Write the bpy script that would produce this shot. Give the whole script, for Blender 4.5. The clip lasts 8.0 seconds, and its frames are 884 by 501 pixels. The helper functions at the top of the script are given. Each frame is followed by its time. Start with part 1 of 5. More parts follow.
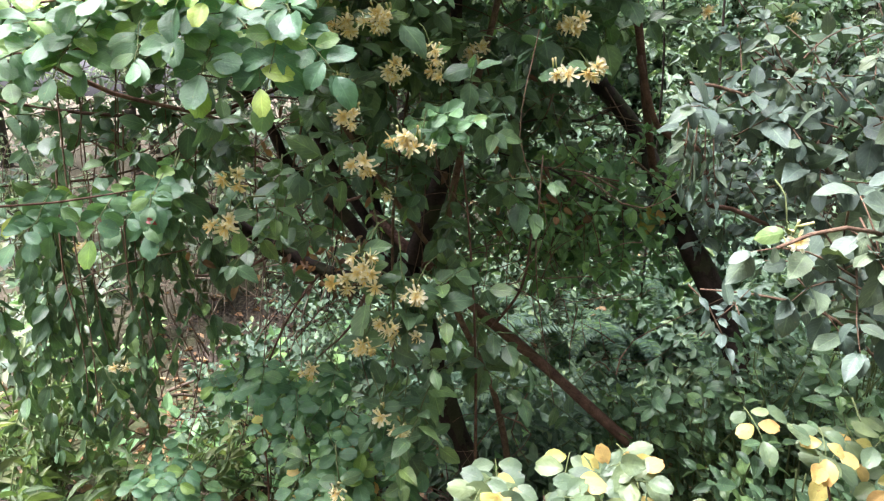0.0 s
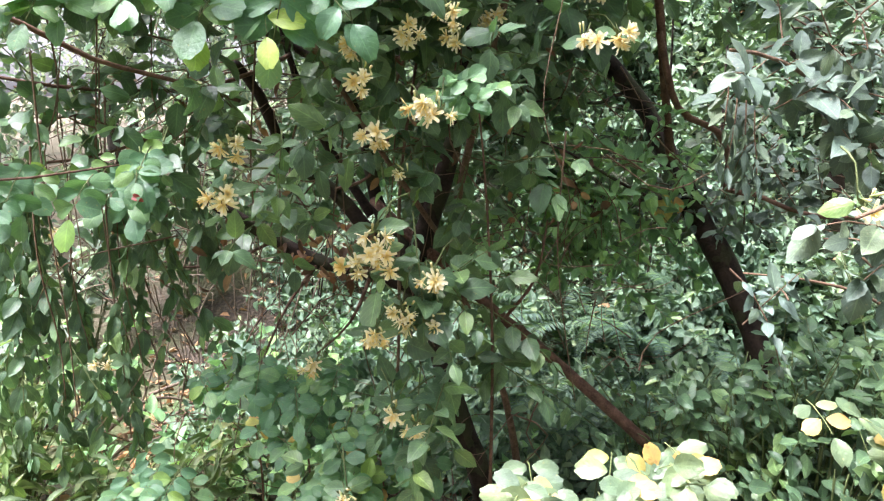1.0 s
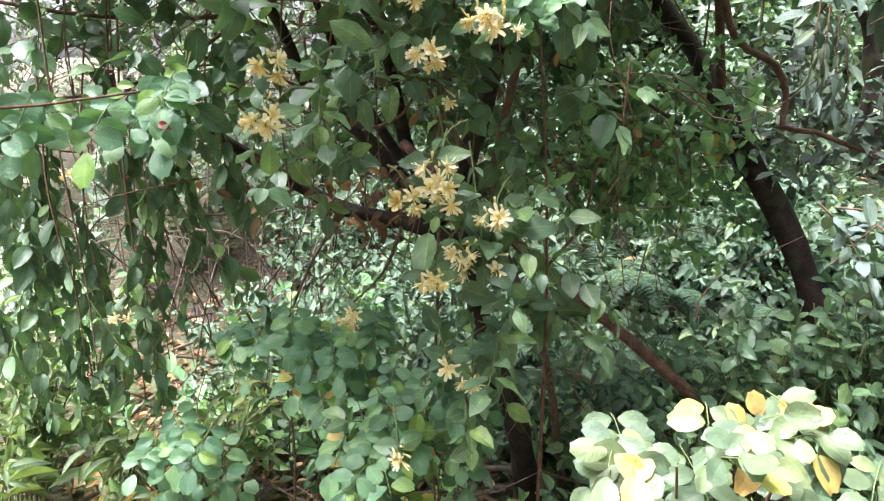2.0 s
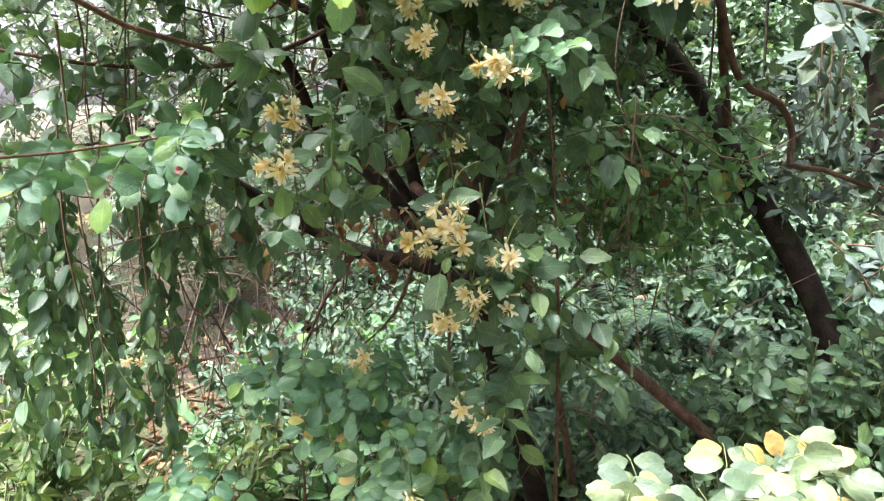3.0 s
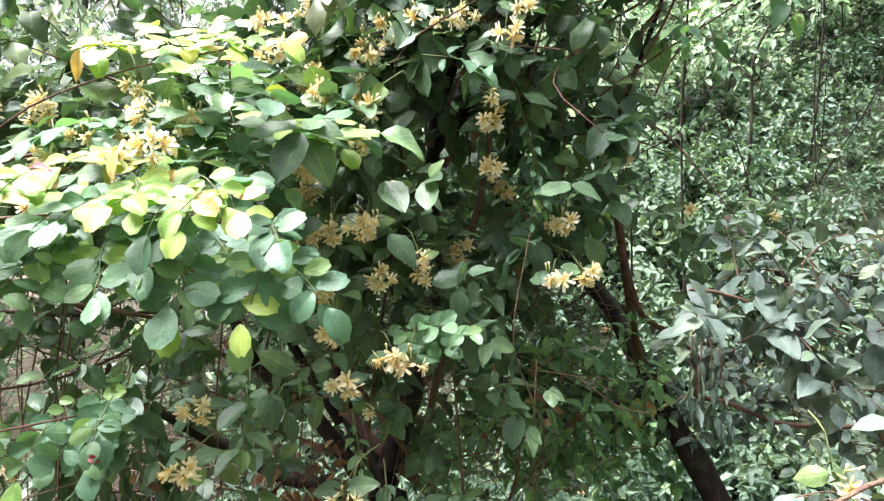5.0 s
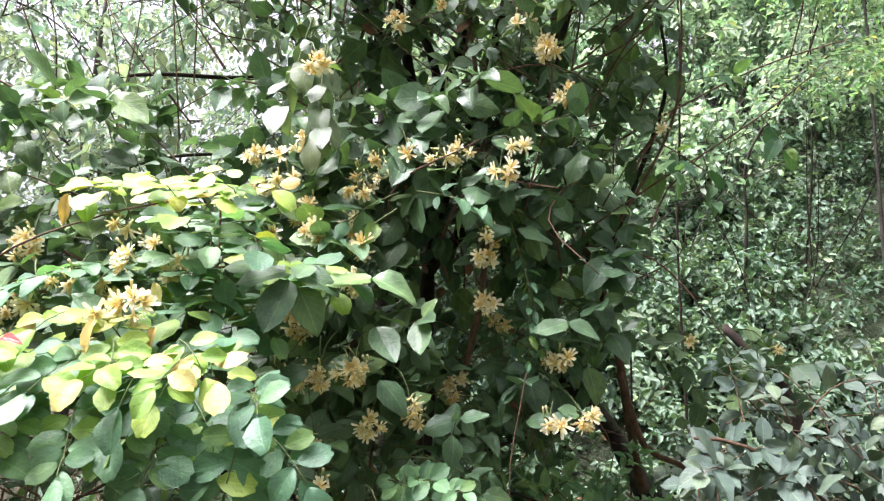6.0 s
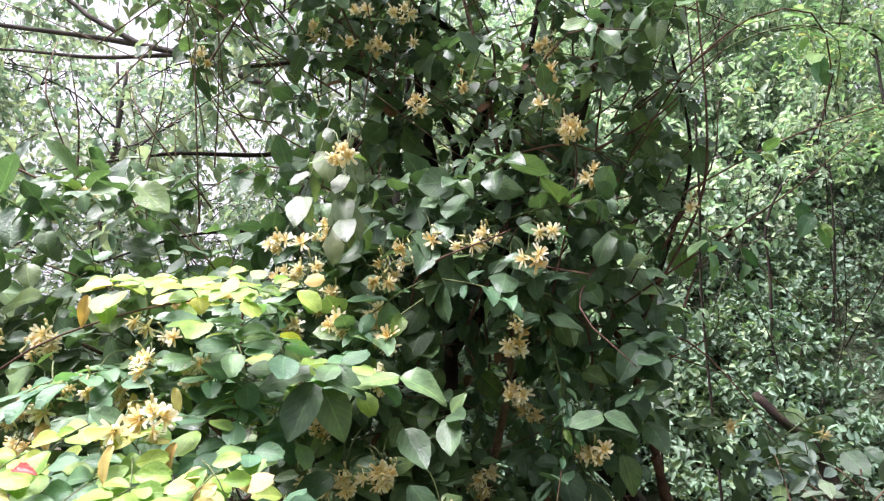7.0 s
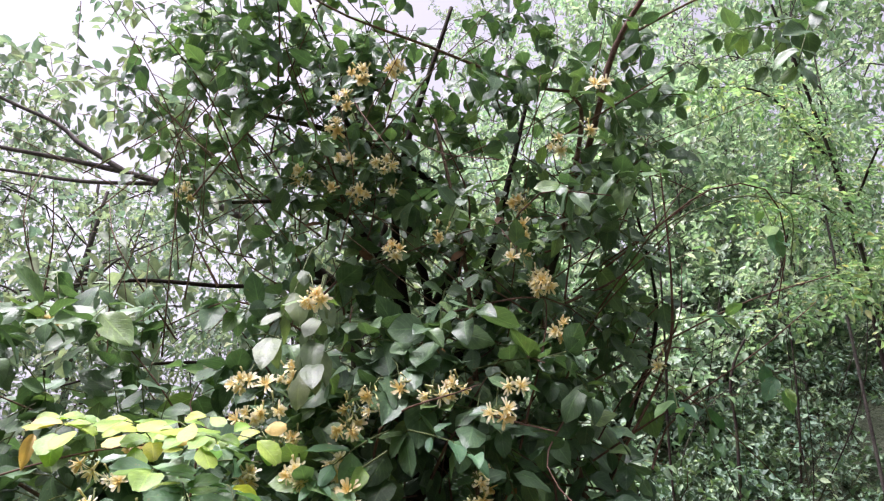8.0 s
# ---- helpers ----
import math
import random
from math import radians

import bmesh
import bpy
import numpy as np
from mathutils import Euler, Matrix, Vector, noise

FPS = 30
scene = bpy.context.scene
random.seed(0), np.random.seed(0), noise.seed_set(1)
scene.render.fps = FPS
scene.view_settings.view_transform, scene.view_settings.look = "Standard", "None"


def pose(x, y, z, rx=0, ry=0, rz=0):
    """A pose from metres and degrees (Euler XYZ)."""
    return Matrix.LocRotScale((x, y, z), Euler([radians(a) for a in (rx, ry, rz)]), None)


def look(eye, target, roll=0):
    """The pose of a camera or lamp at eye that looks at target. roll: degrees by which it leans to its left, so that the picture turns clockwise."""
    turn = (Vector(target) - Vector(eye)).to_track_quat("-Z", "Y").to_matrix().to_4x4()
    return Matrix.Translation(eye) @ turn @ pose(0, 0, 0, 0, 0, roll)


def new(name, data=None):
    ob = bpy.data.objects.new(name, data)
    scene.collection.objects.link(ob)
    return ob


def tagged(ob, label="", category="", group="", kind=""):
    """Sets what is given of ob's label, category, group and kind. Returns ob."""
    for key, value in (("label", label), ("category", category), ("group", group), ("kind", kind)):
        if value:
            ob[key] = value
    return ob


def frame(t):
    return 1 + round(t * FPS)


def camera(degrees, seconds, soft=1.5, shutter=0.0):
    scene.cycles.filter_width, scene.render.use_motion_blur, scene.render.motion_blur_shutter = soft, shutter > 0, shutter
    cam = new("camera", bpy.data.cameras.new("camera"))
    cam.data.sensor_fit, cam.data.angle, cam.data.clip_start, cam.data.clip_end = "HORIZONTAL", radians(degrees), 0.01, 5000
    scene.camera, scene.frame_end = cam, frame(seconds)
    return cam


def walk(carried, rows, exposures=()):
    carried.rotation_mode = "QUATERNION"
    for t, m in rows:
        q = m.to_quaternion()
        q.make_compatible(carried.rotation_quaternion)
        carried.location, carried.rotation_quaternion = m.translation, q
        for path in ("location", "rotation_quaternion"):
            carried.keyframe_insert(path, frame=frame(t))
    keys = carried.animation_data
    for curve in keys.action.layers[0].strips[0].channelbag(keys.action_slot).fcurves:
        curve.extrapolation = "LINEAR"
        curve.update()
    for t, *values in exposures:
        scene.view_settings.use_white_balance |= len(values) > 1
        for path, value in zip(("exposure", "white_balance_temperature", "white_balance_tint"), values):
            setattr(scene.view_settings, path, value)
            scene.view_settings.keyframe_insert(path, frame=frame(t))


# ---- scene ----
cam = camera(67.1, 8.0, soft=1.25)
PATH = [
    (0, (0.102, -0.025, 1.463), (0.037, 1.928, 1.038), 0.9),
    (0.5, (0.065, 0.005, 1.439), (-0.036, 1.959, 1.026), 0.9),
    (1, (0.025, 0.098, 1.387), (0.012, 2.055, 0.976), 1.1),
    (1.5, (-0.044, 0.186, 1.333), (-0.025, 2.138, 0.899), 0.6),
    (1.7, (-0.069, 0.203, 1.314), (-0.061, 2.139, 0.81), 0.6),
    (2.8, (-0.109, 0.217, 1.304), (-0.11, 2.147, 0.779), 0.8),
    (3, (-0.098, 0.205, 1.31), (-0.123, 2.164, 0.911), -0.0),
    (3.5, (-0.069, 0.159, 1.416), (-0.167, 2.137, 1.139), 1.7),
    (4, (-0.043, 0.122, 1.489), (-0.13, 2.113, 1.327), 1.6),
    (4.5, (-0.018, 0.106, 1.534), (-0.061, 2.104, 1.469), 1.9),
    (5, (0.016, 0.123, 1.59), (0.089, 2.121, 1.599), 0.8),
    (5.2, (0.025, 0.127, 1.612), (0.112, 2.124, 1.676), 1.2),
    (6.3, (0.02, 0.172, 1.755), (0.091, 2.148, 2.056), 1.3),
    (6.5, (0.011, 0.181, 1.771), (0.061, 2.153, 2.103), 0.8),
    (7, (-0.008, 0.189, 1.806), (0.029, 2.149, 2.204), 0.5),
    (7.5, (-0.008, 0.172, 1.838), (0.056, 2.055, 2.508), 1.1),
    (8, (-0.015, 0.171, 1.84), (0.098, 2.011, 2.614), 2.8),
]
EXPOSURES = [(t, stops, 6080, tint) for t, stops, tint in ((0.0, 1.85, 24), (0.5, 1.89, 24), (1.0, 2.32, 24), (1.5, 2.36, 24), (3.0, 2.3, 24), (4.5, 2.12, 24), (5.2, 2.03, 24), (6.5, 1.65, 26), (7.2, 1.5, 29), (7.5, 1.28, 30), (8.0, 1.18, 31))]
walk(cam, [(t, look(eye, target, roll)) for t, eye, target, roll in PATH], EXPOSURES)

# ---------------------------------------------------------------- light
world = bpy.data.worlds.new("overcast_sky")
scene.world = world
world.use_nodes = True
wn, wl = world.node_tree.nodes, world.node_tree.links
sky = wn.new("ShaderNodeTexSky")
sky.sky_type = 'NISHITA'
sky.sun_disc = False
sky.sun_elevation, sky.sun_rotation = radians(68), radians(-102)
sky.air_density, sky.dust_density, sky.ozone_density = 1.0, 5.0, 1.0
pale = wn.new("ShaderNodeHueSaturation")
pale.inputs["Saturation"].default_value = 0.12
wl.new(sky.outputs[0], pale.inputs["Color"])
wl.new(pale.outputs[0], wn["Background"].inputs["Color"])
wn["Background"].inputs["Strength"].default_value = 0.12

sun_data = bpy.data.lights.new("sun", 'SUN')
sun_data.energy, sun_data.angle, sun_data.color = 5.0, radians(34), (1.0, 0.97, 0.92)
sun = new("sun", sun_data)
sun.matrix_world = look((-2.5, -0.5, 6.5), (0, 0, 0))

# ---------------------------------------------------------------- materials
def ramp(nt, fac, stops):
    r = nt.nodes.new("ShaderNodeValToRGB")
    el = r.color_ramp.elements
    while len(el) < len(stops):
        el.new(0.5)
    for e, (p, c) in zip(el, stops):
        e.position, e.color = p, (*c, 1)
    nt.links.new(fac, r.inputs[0])
    return r.outputs[0]


def calc(nt, op, a, b=None, c=None):
    m = nt.nodes.new("ShaderNodeMath")
    m.operation = op
    for i, v in enumerate((a, b, c)):
        if v is None:
            continue
        if isinstance(v, (int, float)):
            m.inputs[i].default_value = v
        else:
            nt.links.new(v, m.inputs[i])
    return m.outputs[0]


def blend(nt, fac, a, b, kind='MIX'):
    m = nt.nodes.new("ShaderNodeMix")
    m.data_type, m.blend_type = 'RGBA', kind
    for i, v in ((0, fac), (6, a), (7, b)):
        if isinstance(v, (int, float)):
            m.inputs[i].default_value = v
        elif isinstance(v, tuple):
            m.inputs[i].default_value = (*v, 1)
        else:
            nt.links.new(v, m.inputs[i])
    return m.outputs[2]


def material(name):
    m = bpy.data.materials.new(name)
    m.use_nodes = True
    nt = m.node_tree
    return m, nt, nt.nodes["Principled BSDF"], nt.nodes["Material Output"]


def piece_random(nt):
    """One random number a leaf, for single leaves and for joined ones."""
    info, geo = nt.nodes.new("ShaderNodeObjectInfo"), nt.nodes.new("ShaderNodeNewGeometry")
    return calc(nt, 'FRACT', calc(nt, 'ADD', info.outputs["Random"], geo.outputs["Random Per Island"])), geo


def noise_of(nt, scale, detail=3.0, vector=None):
    n = nt.nodes.new("ShaderNodeTexNoise")
    n.inputs["Scale"].default_value, n.inputs["Detail"].default_value = scale, detail
    if vector is not None:
        nt.links.new(vector, n.inputs["Vector"])
    return n.outputs["Fac"]


def leaf_material(name, stops, through_colour, rough=0.42, thin=0.25, vein=0.35, blotch=(0.30, 0.24, 0.06), spots=0.25, gloss=0.5):
    """A leaf: tone by leaf, midrib and side veins along its blade, pale mottling, worn brown spots, and light that comes through."""
    m, nt, bsdf, out = material(name)
    rnd, geo = piece_random(nt)
    base = ramp(nt, rnd, stops)
    uv = nt.nodes.new("ShaderNodeUVMap")
    sep = nt.nodes.new("ShaderNodeSeparateXYZ")
    nt.links.new(uv.outputs[0], sep.inputs[0])
    side = calc(nt, 'ABSOLUTE', calc(nt, 'SUBTRACT', sep.outputs[0], 0.5))
    rib = calc(nt, 'LESS_THAN', side, 0.028)
    lines = calc(nt, 'PINGPONG', calc(nt, 'SUBTRACT', calc(nt, 'MULTIPLY', sep.outputs[1], 7.0), calc(nt, 'MULTIPLY', side, 5.0)), 0.5)
    veins = calc(nt, 'LESS_THAN', lines, 0.07)
    veined = calc(nt, 'MAXIMUM', rib, calc(nt, 'MULTIPLY', veins, 0.5))
    mottle = noise_of(nt, 38.0, 4.0, geo.outputs["Position"])
    base = blend(nt, ramp(nt, mottle, [(0.38, (0, 0, 0)), (0.66, (1, 1, 1))]), base, blend(nt, 1.0, base, (1.5, 1.45, 1.35), 'MULTIPLY'))
    drift = noise_of(nt, 2.6, 3.0, geo.outputs["Position"])
    base = blend(nt, ramp(nt, drift, [(0.40, (0, 0, 0)), (0.62, (1, 1, 1))]), base, blend(nt, 1.0, base, (1.14, 1.04, 0.92), 'MULTIPLY'))
    base = blend(nt, calc(nt, 'MULTIPLY', veined, vein), base, blend(nt, 1.0, base, (1.7, 1.7, 1.5), 'MULTIPLY'))
    speck = noise_of(nt, 140.0, 2.0, geo.outputs["Position"])
    speck = calc(nt, 'MULTIPLY', calc(nt, 'GREATER_THAN', speck, 0.69), spots)
    base = blend(nt, speck, base, blotch)
    nt.links.new(base, bsdf.inputs["Base Color"])
    bsdf.inputs["Specular IOR Level"].default_value = gloss
    nt.links.new(calc(nt, 'ADD', rough - 0.1, calc(nt, 'MULTIPLY', mottle, 0.24)), bsdf.inputs["Roughness"])
    bump = nt.nodes.new("ShaderNodeBump")
    bump.inputs["Strength"].default_value, bump.inputs["Distance"].default_value = 0.6, 0.003
    pucker = noise_of(nt, 190.0, 3.0, geo.outputs["Position"])
    nt.links.new(calc(nt, 'ADD', calc(nt, 'ADD', calc(nt, 'MULTIPLY', mottle, 0.9), calc(nt, 'MULTIPLY', pucker, 0.7)), calc(nt, 'MULTIPLY', veined, -0.7)), bump.inputs["Height"])
    nt.links.new(bump.outputs[0], bsdf.inputs["Normal"])
    glow = nt.nodes.new("ShaderNodeBsdfTranslucent")
    nt.links.new(blend(nt, 1.0, base, through_colour, 'MULTIPLY'), glow.inputs["Color"])
    mix = nt.nodes.new("ShaderNodeMixShader")
    mix.inputs[0].default_value = thin
    nt.links.new(bsdf.outputs[0], mix.inputs[1])
    nt.links.new(glow.outputs[0], mix.inputs[2])
    nt.links.new(mix.outputs[0], out.inputs["Surface"])
    return m


def bark_material(name, dark, light, scale=22.0, rough=0.85, moss=0.0):
    m, nt, bsdf, out = material(name)
    geo = nt.nodes.new("ShaderNodeNewGeometry")
    coarse, fine = noise_of(nt, scale, 6.0, geo.outputs["Position"]), noise_of(nt, scale * 6, 4.0, geo.outputs["Position"])
    both = calc(nt, 'ADD', calc(nt, 'MULTIPLY', coarse, 0.6), calc(nt, 'MULTIPLY', fine, 0.4))
    base = ramp(nt, both, [(0.32, dark), (0.52, tuple(0.5 * (a + b) for a, b in zip(dark, light))), (0.72, light)])
    if moss:
        patch = noise_of(nt, 9.0, 3.0, geo.outputs["Position"])
        base = blend(nt, calc(nt, 'MULTIPLY', calc(nt, 'GREATER_THAN', patch, 0.55), moss), base, (0.07, 0.10, 0.035))
    nt.links.new(base, bsdf.inputs["Base Color"])
    bsdf.inputs["Roughness"].default_value, bsdf.inputs["Specular IOR Level"].default_value = rough, 0.2
    bump = nt.nodes.new("ShaderNodeBump")
    bump.inputs["Strength"].default_value, bump.inputs["Distance"].default_value = 0.8, 0.008
    nt.links.new(both, bump.inputs["Height"])
    nt.links.new(bump.outputs[0], bsdf.inputs["Normal"])
    return m


def petal_material(name, heart, middle, tip):
    m, nt, bsdf, out = material(name)
    rnd, geo = piece_random(nt)
    uv = nt.nodes.new("ShaderNodeUVMap")
    sep = nt.nodes.new("ShaderNodeSeparateXYZ")
    nt.links.new(uv.outputs[0], sep.inputs[0])
    base = ramp(nt, sep.outputs[1], [(0.0, heart), (0.45, middle), (0.95, tip)])
    info = nt.nodes.new("ShaderNodeObjectInfo")
    old = ramp(nt, info.outputs["Random"], [(0.0, (1, 1, 1)), (0.6, (1, 0.98, 0.94)), (1.0, (0.95, 0.86, 0.66))])
    base = blend(nt, 1.0, base, old, 'MULTIPLY')
    base = blend(nt, calc(nt, 'MULTIPLY', noise_of(nt, 160.0, 2.0, geo.outputs["Position"]), 0.10), base, (0.66, 0.44, 0.14))
    nt.links.new(base, bsdf.inputs["Base Color"])
    bsdf.inputs["Roughness"].default_value = 0.6
    glow = nt.nodes.new("ShaderNodeBsdfTranslucent")
    nt.links.new(base, glow.inputs["Color"])
    mix = nt.nodes.new("ShaderNodeMixShader")
    mix.inputs[0].default_value = 0.3
    nt.links.new(bsdf.outputs[0], mix.inputs[1])
    nt.links.new(glow.outputs[0], mix.inputs[2])
    nt.links.new(mix.outputs[0], out.inputs["Surface"])
    return m


def soil_material():
    m, nt, bsdf, out = material("forest_soil")
    geo = nt.nodes.new("ShaderNodeNewGeometry")
    a, b = noise_of(nt, 1.3, 6.0, geo.outputs["Position"]), noise_of(nt, 45.0, 5.0, geo.outputs["Position"])
    base = ramp(nt, b, [(0.3, (0.022, 0.016, 0.011)), (0.55, (0.055, 0.042, 0.028)), (0.75, (0.13, 0.10, 0.066))])
    base = blend(nt, ramp(nt, a, [(0.42, (0, 0, 0)), (0.6, (1, 1, 1))]), base, blend(nt, b, (0.05, 0.07, 0.025), (0.13, 0.14, 0.06)))
    # bank soil darkened to green with height, toning down strongly lit bare ground
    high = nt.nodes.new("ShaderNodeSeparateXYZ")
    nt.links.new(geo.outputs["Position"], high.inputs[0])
    bank_dimming = ramp(nt, calc(nt, 'MULTIPLY', high.outputs[0], high.outputs[2]), [(0.05, (0, 0, 0)), (0.3, (0.9, 0.9, 0.9))])
    base = blend(nt, bank_dimming, base, blend(nt, b, (0.012, 0.02, 0.009), (0.045, 0.065, 0.028)))
    # a clearing of pale dry grass behind on the left
    sep = nt.nodes.new("ShaderNodeSeparateXYZ")
    nt.links.new(geo.outputs["Position"], sep.inputs[0])
    open_side = calc(nt, 'ADD', calc(nt, 'SUBTRACT', calc(nt, 'MULTIPLY', sep.outputs[1], 0.45), calc(nt, 'MULTIPLY', sep.outputs[0], 0.8)), -3.2)
    open_side = ramp(nt, calc(nt, 'ADD', open_side, calc(nt, 'MULTIPLY', a, 0.6)), [(0.1, (0, 0, 0)), (0.6, (1, 1, 1))])
    base = blend(nt, open_side, base, blend(nt, noise_of(nt, 5.0, 6.0, geo.outputs["Position"]), (0.04, 0.05, 0.02), (0.21, 0.17, 0.12)))
    nt.links.new(base, bsdf.inputs["Base Color"])
    bsdf.inputs["Roughness"].default_value = 0.95
    bump = nt.nodes.new("ShaderNodeBump")
    bump.inputs["Strength"].default_value, bump.inputs["Distance"].default_value = 1.0, 0.03
    nt.links.new(b, bump.inputs["Height"])
    nt.links.new(bump.outputs[0], bsdf.inputs["Normal"])
    return m


GREENING = (1.45, 1.65, 0.8)
M_VINE = leaf_material("honeysuckle_leaf", [(0.0, (0.044, 0.089, 0.048)), (0.45, (0.066, 0.128, 0.071)), (0.8, (0.091, 0.167, 0.087)), (1.0, (0.12, 0.205, 0.073))], GREENING, 0.40, 0.18, 0.7, gloss=0.48)
M_LOCUST = leaf_material("locust_leaflet", [(0.0, (0.05, 0.123, 0.065)), (0.5, (0.072, 0.168, 0.093)), (0.85, (0.099, 0.2, 0.093)), (1.0, (0.145, 0.244, 0.054))], GREENING, 0.5, 0.3, 0.4)
M_LIME = leaf_material("young_locust_leaflet", [(0.0, (0.109, 0.23, 0.045)), (0.5, (0.179, 0.308, 0.054)), (0.85, (0.26, 0.354, 0.071)), (1.0, (0.346, 0.354, 0.099))], (1.3, 1.4, 0.6), 0.5, 0.35, 0.4)
M_YELLOWED = leaf_material("yellowed_leaflet", [(0.0, (0.288, 0.32, 0.08)), (0.5, (0.4, 0.336, 0.112)), (1.0, (0.368, 0.24, 0.088))], (1.2, 1.1, 0.6), 0.55, 0.3, 0.15, (0.33, 0.16, 0.06), 0.5)
M_PALE = leaf_material("pale_locust_leaflet", [(0.0, (0.058, 0.097, 0.058)), (0.5, (0.083, 0.13, 0.072)), (1.0, (0.121, 0.166, 0.077))], GREENING, 0.45, 0.22, 0.2)
M_SILVER = leaf_material("silvery_leaf", [(0.0, (0.047, 0.081, 0.065)), (0.5, (0.066, 0.107, 0.087)), (1.0, (0.084, 0.13, 0.076))], GREENING, 0.58, 0.08, 0.7, (0.3, 0.27, 0.15), 0.3, gloss=0.6)
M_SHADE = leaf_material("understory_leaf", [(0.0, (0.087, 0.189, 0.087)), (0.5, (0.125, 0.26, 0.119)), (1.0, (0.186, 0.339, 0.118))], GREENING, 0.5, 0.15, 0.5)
M_GRASSY = leaf_material("pale_grassy_leaf", [(0.0, (0.065, 0.119, 0.054)), (0.6, (0.108, 0.172, 0.076)), (1.0, (0.173, 0.212, 0.107))], GREENING, 0.5, 0.25, 0.3)
M_BANK = leaf_material("bank_leaf", [(0.0, (0.05, 0.095, 0.063)), (0.5, (0.077, 0.142, 0.096)), (0.9, (0.114, 0.193, 0.121)), (1.0, (0.151, 0.224, 0.108))], GREENING, 0.50, 0.16, 0.3, gloss=0.45)
M_FERN = leaf_material("fern_leaf", [(0.0, (0.05, 0.1, 0.083)), (0.6, (0.076, 0.138, 0.112)), (1.0, (0.103, 0.185, 0.078))], GREENING, 0.55, 0.3, 0.1)
# canopy greens are lightened in the colour to imitate haze
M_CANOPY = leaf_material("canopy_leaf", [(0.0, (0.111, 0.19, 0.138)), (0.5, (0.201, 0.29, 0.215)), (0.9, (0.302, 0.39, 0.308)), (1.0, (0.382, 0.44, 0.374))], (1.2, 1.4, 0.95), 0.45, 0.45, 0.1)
M_SPRAY = leaf_material("feathery_leaflet", [(0.0, (0.092, 0.18, 0.102)), (0.5, (0.162, 0.27, 0.15)), (0.9, (0.259, 0.36, 0.204)), (1.0, (0.41, 0.38, 0.192))], (1.2, 1.45, 0.85), 0.5, 0.42, 0.15)
# pale leaf tone with distance haze mixed into its base colour
M_HAZE_TINT = leaf_material("haze_tinted_leaf", [(0.0, (0.102, 0.162, 0.134)), (0.5, (0.165, 0.226, 0.177)), (1.0, (0.246, 0.297, 0.192))], (1.2, 1.4, 1.0), 0.45, 0.35, 0.1)
M_DRY = leaf_material("dry_leaf", [(0.0, (0.13, 0.075, 0.04)), (0.5, (0.25, 0.16, 0.09)), (1.0, (0.42, 0.31, 0.18))], (1, 0.9, 0.7), 0.8, 0.15, 0.3)
M_WITHERED = leaf_material("withered_leaf", [(0.0, (0.07, 0.042, 0.028)), (0.5, (0.15, 0.092, 0.055)), (1.0, (0.30, 0.21, 0.11))], (1.2, 0.9, 0.6), 0.75, 0.25, 0.3)
M_BARK = bark_material("dark_bark", (0.007, 0.005, 0.004), (0.045, 0.030, 0.023), 24.0, 0.85, 0.2)
M_REDBARK = bark_material("reddish_bark", (0.040, 0.022, 0.016), (0.20, 0.115, 0.080), 30.0, 0.8)
M_TWIG = bark_material("twig_bark", (0.055, 0.034, 0.023), (0.23, 0.150, 0.095), 60.0, 0.75)
M_SHOOT = bark_material("green_shoot", (0.07, 0.10, 0.035), (0.17, 0.20, 0.08), 60.0, 0.6)
M_DEAD = bark_material("dead_wood", (0.06, 0.045, 0.033), (0.26, 0.20, 0.15), 40.0, 0.9)
M_GREYBARK = bark_material("grey_bark", (0.030, 0.026, 0.023), (0.12, 0.105, 0.092), 16.0, 0.9)
M_PETAL = petal_material("cream_petal", (0.84, 0.64, 0.18), (0.90, 0.84, 0.50), (0.93, 0.91, 0.76))
M_OLDPETAL = petal_material("ochre_petal", (0.66, 0.46, 0.10), (0.80, 0.66, 0.28), (0.86, 0.78, 0.50))
M_BUD = petal_material("greenish_bud", (0.22, 0.33, 0.10), (0.46, 0.50, 0.20), (0.78, 0.74, 0.46))
M_RED = leaf_material("red_leaf", [(0.0, (0.20, 0.03, 0.02)), (1.0, (0.28, 0.05, 0.03))], (1.2, 0.8, 0.7), 0.5, 0.15, 0.15)
M_SOIL = soil_material()


# ---------------------------------------------------------------- mesh tools
class Mass:
    """Gathers many small pieces into one mesh."""

    def __init__(self):
        self.v, self.f, self.uv, self.count = [], [], [], 0

    def add(self, verts, faces, uvs):
        self.v.append(verts), self.f.append(faces + self.count), self.uv.append(uvs)
        self.count += len(verts)

    def mesh(self, name, smooth=True):
        v, f, uv = np.concatenate(self.v), np.concatenate(self.f), np.concatenate(self.uv)
        me = bpy.data.meshes.new(name)
        me.vertices.add(len(v)), me.loops.add(f.size), me.polygons.add(len(f))
        me.vertices.foreach_set("co", v.astype(np.float32).ravel())
        me.loops.foreach_set("vertex_index", f.astype(np.int32).ravel())
        me.polygons.foreach_set("loop_start", np.arange(0, f.size, 4, dtype=np.int32))
        me.polygons.foreach_set("loop_total", np.full(len(f), 4, dtype=np.int32))
        layer = me.uv_layers.new(name="UVMap")
        layer.data.foreach_set("uv", uv[f.ravel()].astype(np.float32).ravel())
        if smooth:
            me.polygons.foreach_set("use_smooth", np.ones(len(f), dtype=bool))
        me.update(calc_edges=True)
        me.validate()
        return me


def unit(a):
    a = np.asarray(a, float)
    return a / np.maximum(np.linalg.norm(a, axis=-1, keepdims=True), 1e-9)


